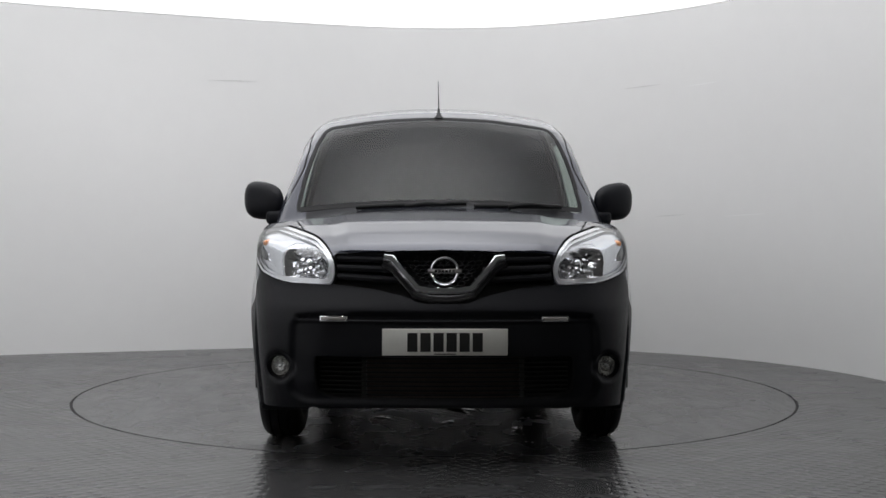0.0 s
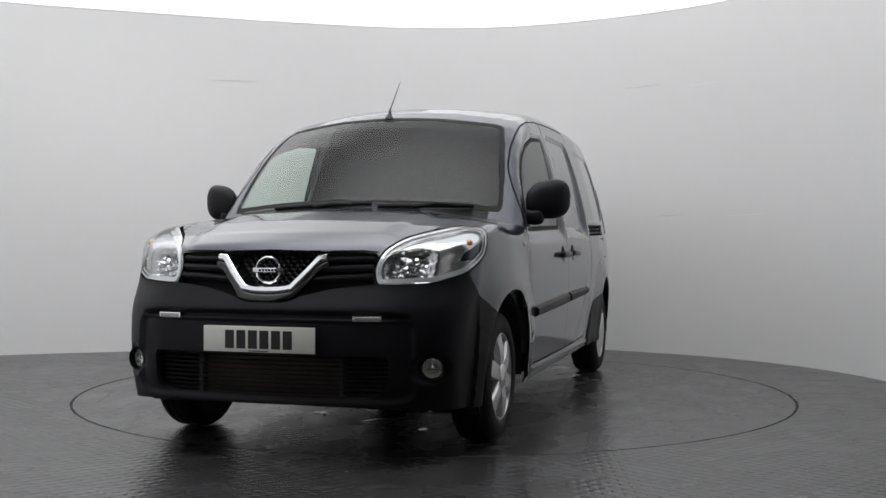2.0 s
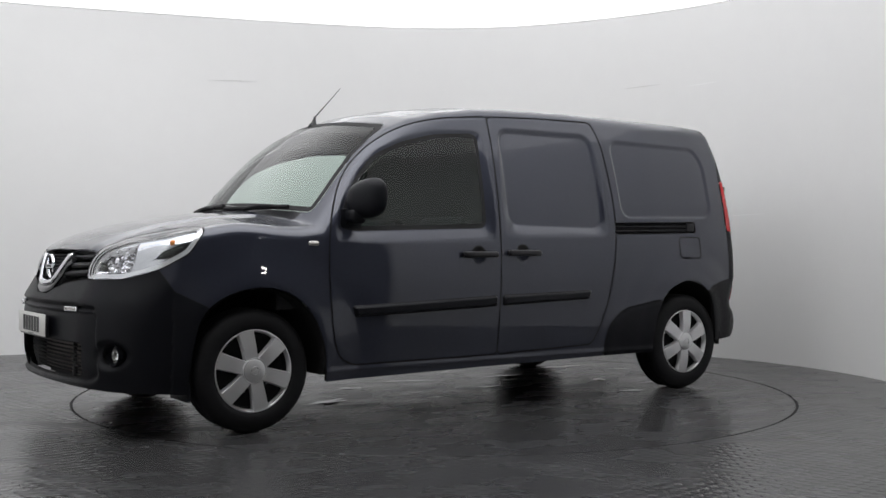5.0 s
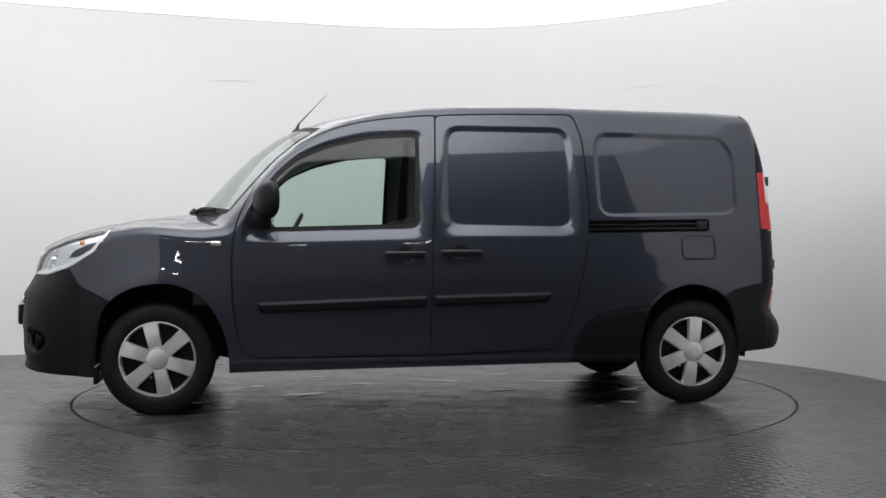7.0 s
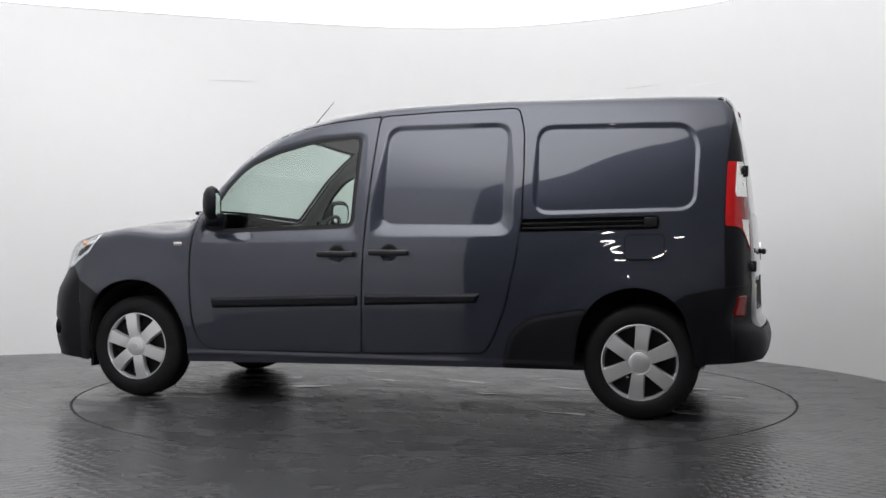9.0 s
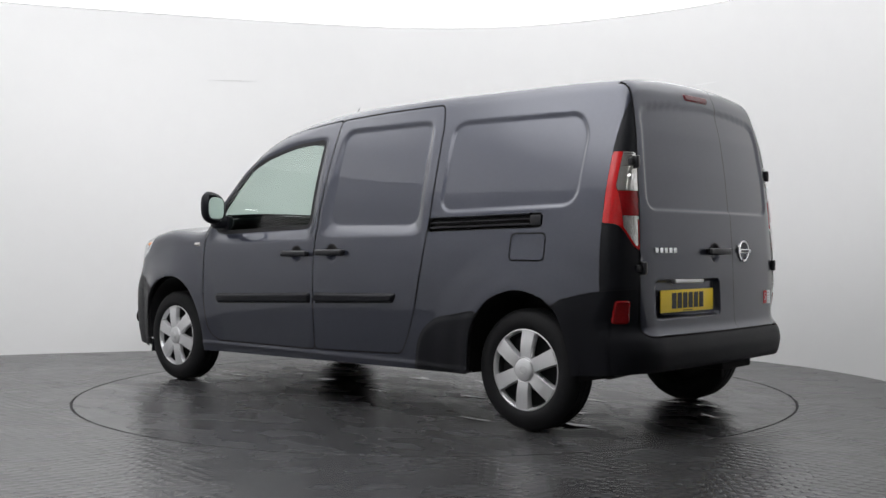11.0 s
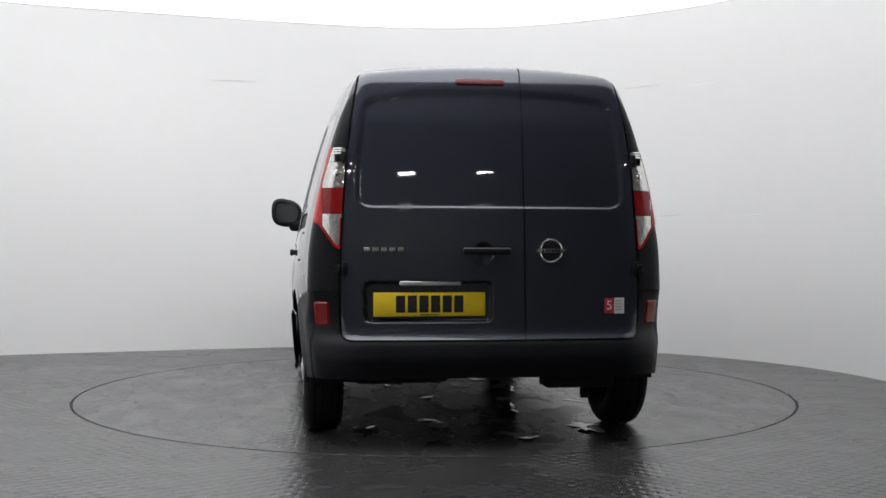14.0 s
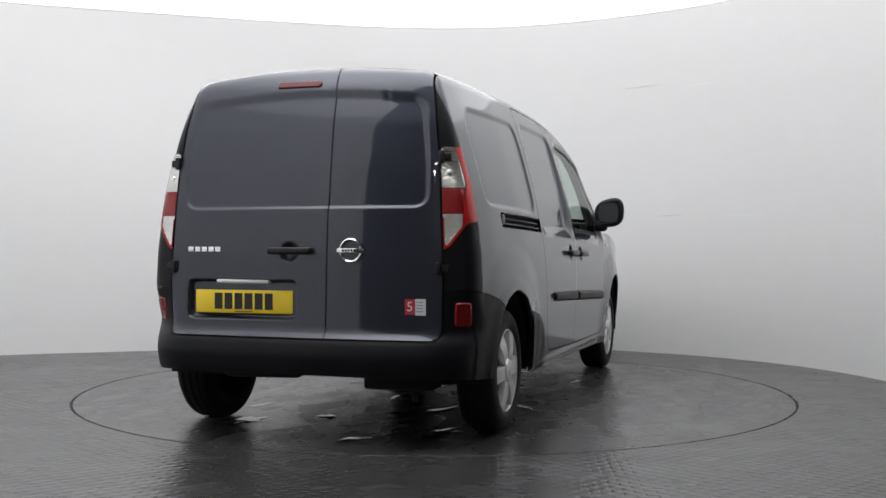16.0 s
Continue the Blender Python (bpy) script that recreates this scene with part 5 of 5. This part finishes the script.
# roof and windscreen fittings
def build_top():
    p = Vector((0.765, 0, float(TOP(np.array([0.765]))[0]) - 0.004))
    base = vpart("aerial", moved(revolve([(0.03, -0.004), (0.028, 0.006), (0.016, 0.02), (0.009, 0.04), (0.006, 0.06), (0.0, 0.061)], 20), pose(p.x, p.y, p.z) @ pose(0, 0, 0, 0, -12, 0) @ pose(0, 0, 0, 90, 0, 0)), TRIM_BLACK, None, "black roof aerial")
    vpart("rod", tube([p + Vector((-0.012, 0, 0.055)), (0.665, 0, 1.8), (0.58, 0, 1.893)], 0.0042, 8, 0.0016), TRIM_BLACK, base)
    for y0, y1, yp in ((-0.43, 0.13, -0.1), (0.17, 0.63, 0.42)):
        pts = [on_end(y, 1.132 + 0.016 * (y - y0) / (y1 - y0) - 0.03 * y * y, True, 0.03) for y in np.linspace(y0, y1, 9)]
        wp = vpart("wiper", tube(pts, 0.012, 8), RUBBER, None, "black windscreen wiper")
        arm = [on_end(yp - 0.08, 1.128, True, 0.03), on_end(yp + 0.03, 1.145, True, 0.045), on_end(yp + 0.13, 1.14, True, 0.035)]
        vpart("arm", tube(arm, 0.014, 8, 0.009), RUBBER, wp)


build_top()


# cabin
def build_cabin():
    zs = np.linspace(0.35, 1.70, 14)
    ring = [(float(SIDE(np.array([z]))[0]) - 0.05, z) for z in zs]
    outline = ring + [(0.45, 1.755), (-0.45, 1.755)] + [(-y, z) for y, z in reversed(ring)]
    vpart("bulkhead", moved(prism(outline, 0.02), pose(-0.05, 0, 0, 0, 0, 90)), BULKHEAD, None, "dark cabin bulkhead")
    top = [(1.36, 0.99), (1.36, 0.6), (1.0, 0.6), (0.92, 0.78), (0.93, 0.95), (0.99, 1.0), (1.15, 1.02)]
    vpart("dashboard", moved(prism([(a, b) for a, b in top], 1.46), pose(0, -0.73, 0)), DASH, None, "charcoal moulded dashboard", smooth=False)
    wheel = revolve([(0.175 + 0.014 * math.cos(t), 0.014 * math.sin(t)) for t in np.linspace(0, 2 * math.pi, 11)[:-1]], 40, True)
    spokes = join(box(0.0, 0, -0.085, 0.03, 0.016, 0.17, 0.006), box(0.085, 0, 0, 0.17, 0.016, 0.035, 0.006), box(-0.085, 0, 0, 0.17, 0.016, 0.035, 0.006), box(0, 0.0, 0, 0.13, 0.04, 0.11, 0.018))
    sw = vpart("steering_wheel", moved(join(wheel, spokes), pose(0.8, -0.37, 0.985, 0, 0, 90) @ pose(0, 0, 0, -28, 0, 0)), TRIM_BLACK, None, "black steering wheel")
    hood = vpart("instrument_binnacle", box(0.98, -0.37, 1.03, 0.18, 0.34, 0.09, 0.03, 3), DASH, None, "charcoal instrument binnacle")
    for y in (-0.38, 0.38):
        s = vpart("seat", box(0.42, y, 0.58, 0.5, 0.48, 0.16, 0.05, 3), SEAT, None, "charcoal cloth cabin seat")
        vpart("backrest", moved(box(0, 0, 0.26, 0.13, 0.46, 0.52, 0.05, 3), pose(0.17, y, 0.6, 0, -14, 0)), SEAT, s)
    for sgn in (1, -1):
        vpart("door_card", box(0.55, sgn * 0.82, 0.8, 0.9, 0.03, 0.42, 0.01), DASH, DOORS["f", sgn], "dark inner door panel")


build_cabin()


# ---------------------------------------------------------------- what moves
ANGLES = [(0.0, -0.84), (0.5, 1.46), (1.0, 5.59), (1.5, 10.87), (2.0, 17.35), (2.5, 23.6), (3.0, 30.1), (3.5, 36.28), (4.0, 42.75), (4.5, 49.0), (5.0, 55.55), (6.0, 68.2),
          (7.3, 84.55), (8.0, 93.75), (8.5, 100.4), (9.0, 107.1), (10.0, 120.0), (11.3, 136.69), (12.0, 146.0), (12.5, 152.45), (13.0, 159.1), (13.5, 165.55), (14.0, 172.25), (14.5, 178.78),
          (15.0, 185.45), (15.5, 191.9), (16.0, 198.55)]


def motions():
    rows = [(t, pose(0, 0, 0, 0, 0, -90 - a)) for t, a in ANGLES]
    walk(turntable, rows)
    walk(van, rows)


motions()
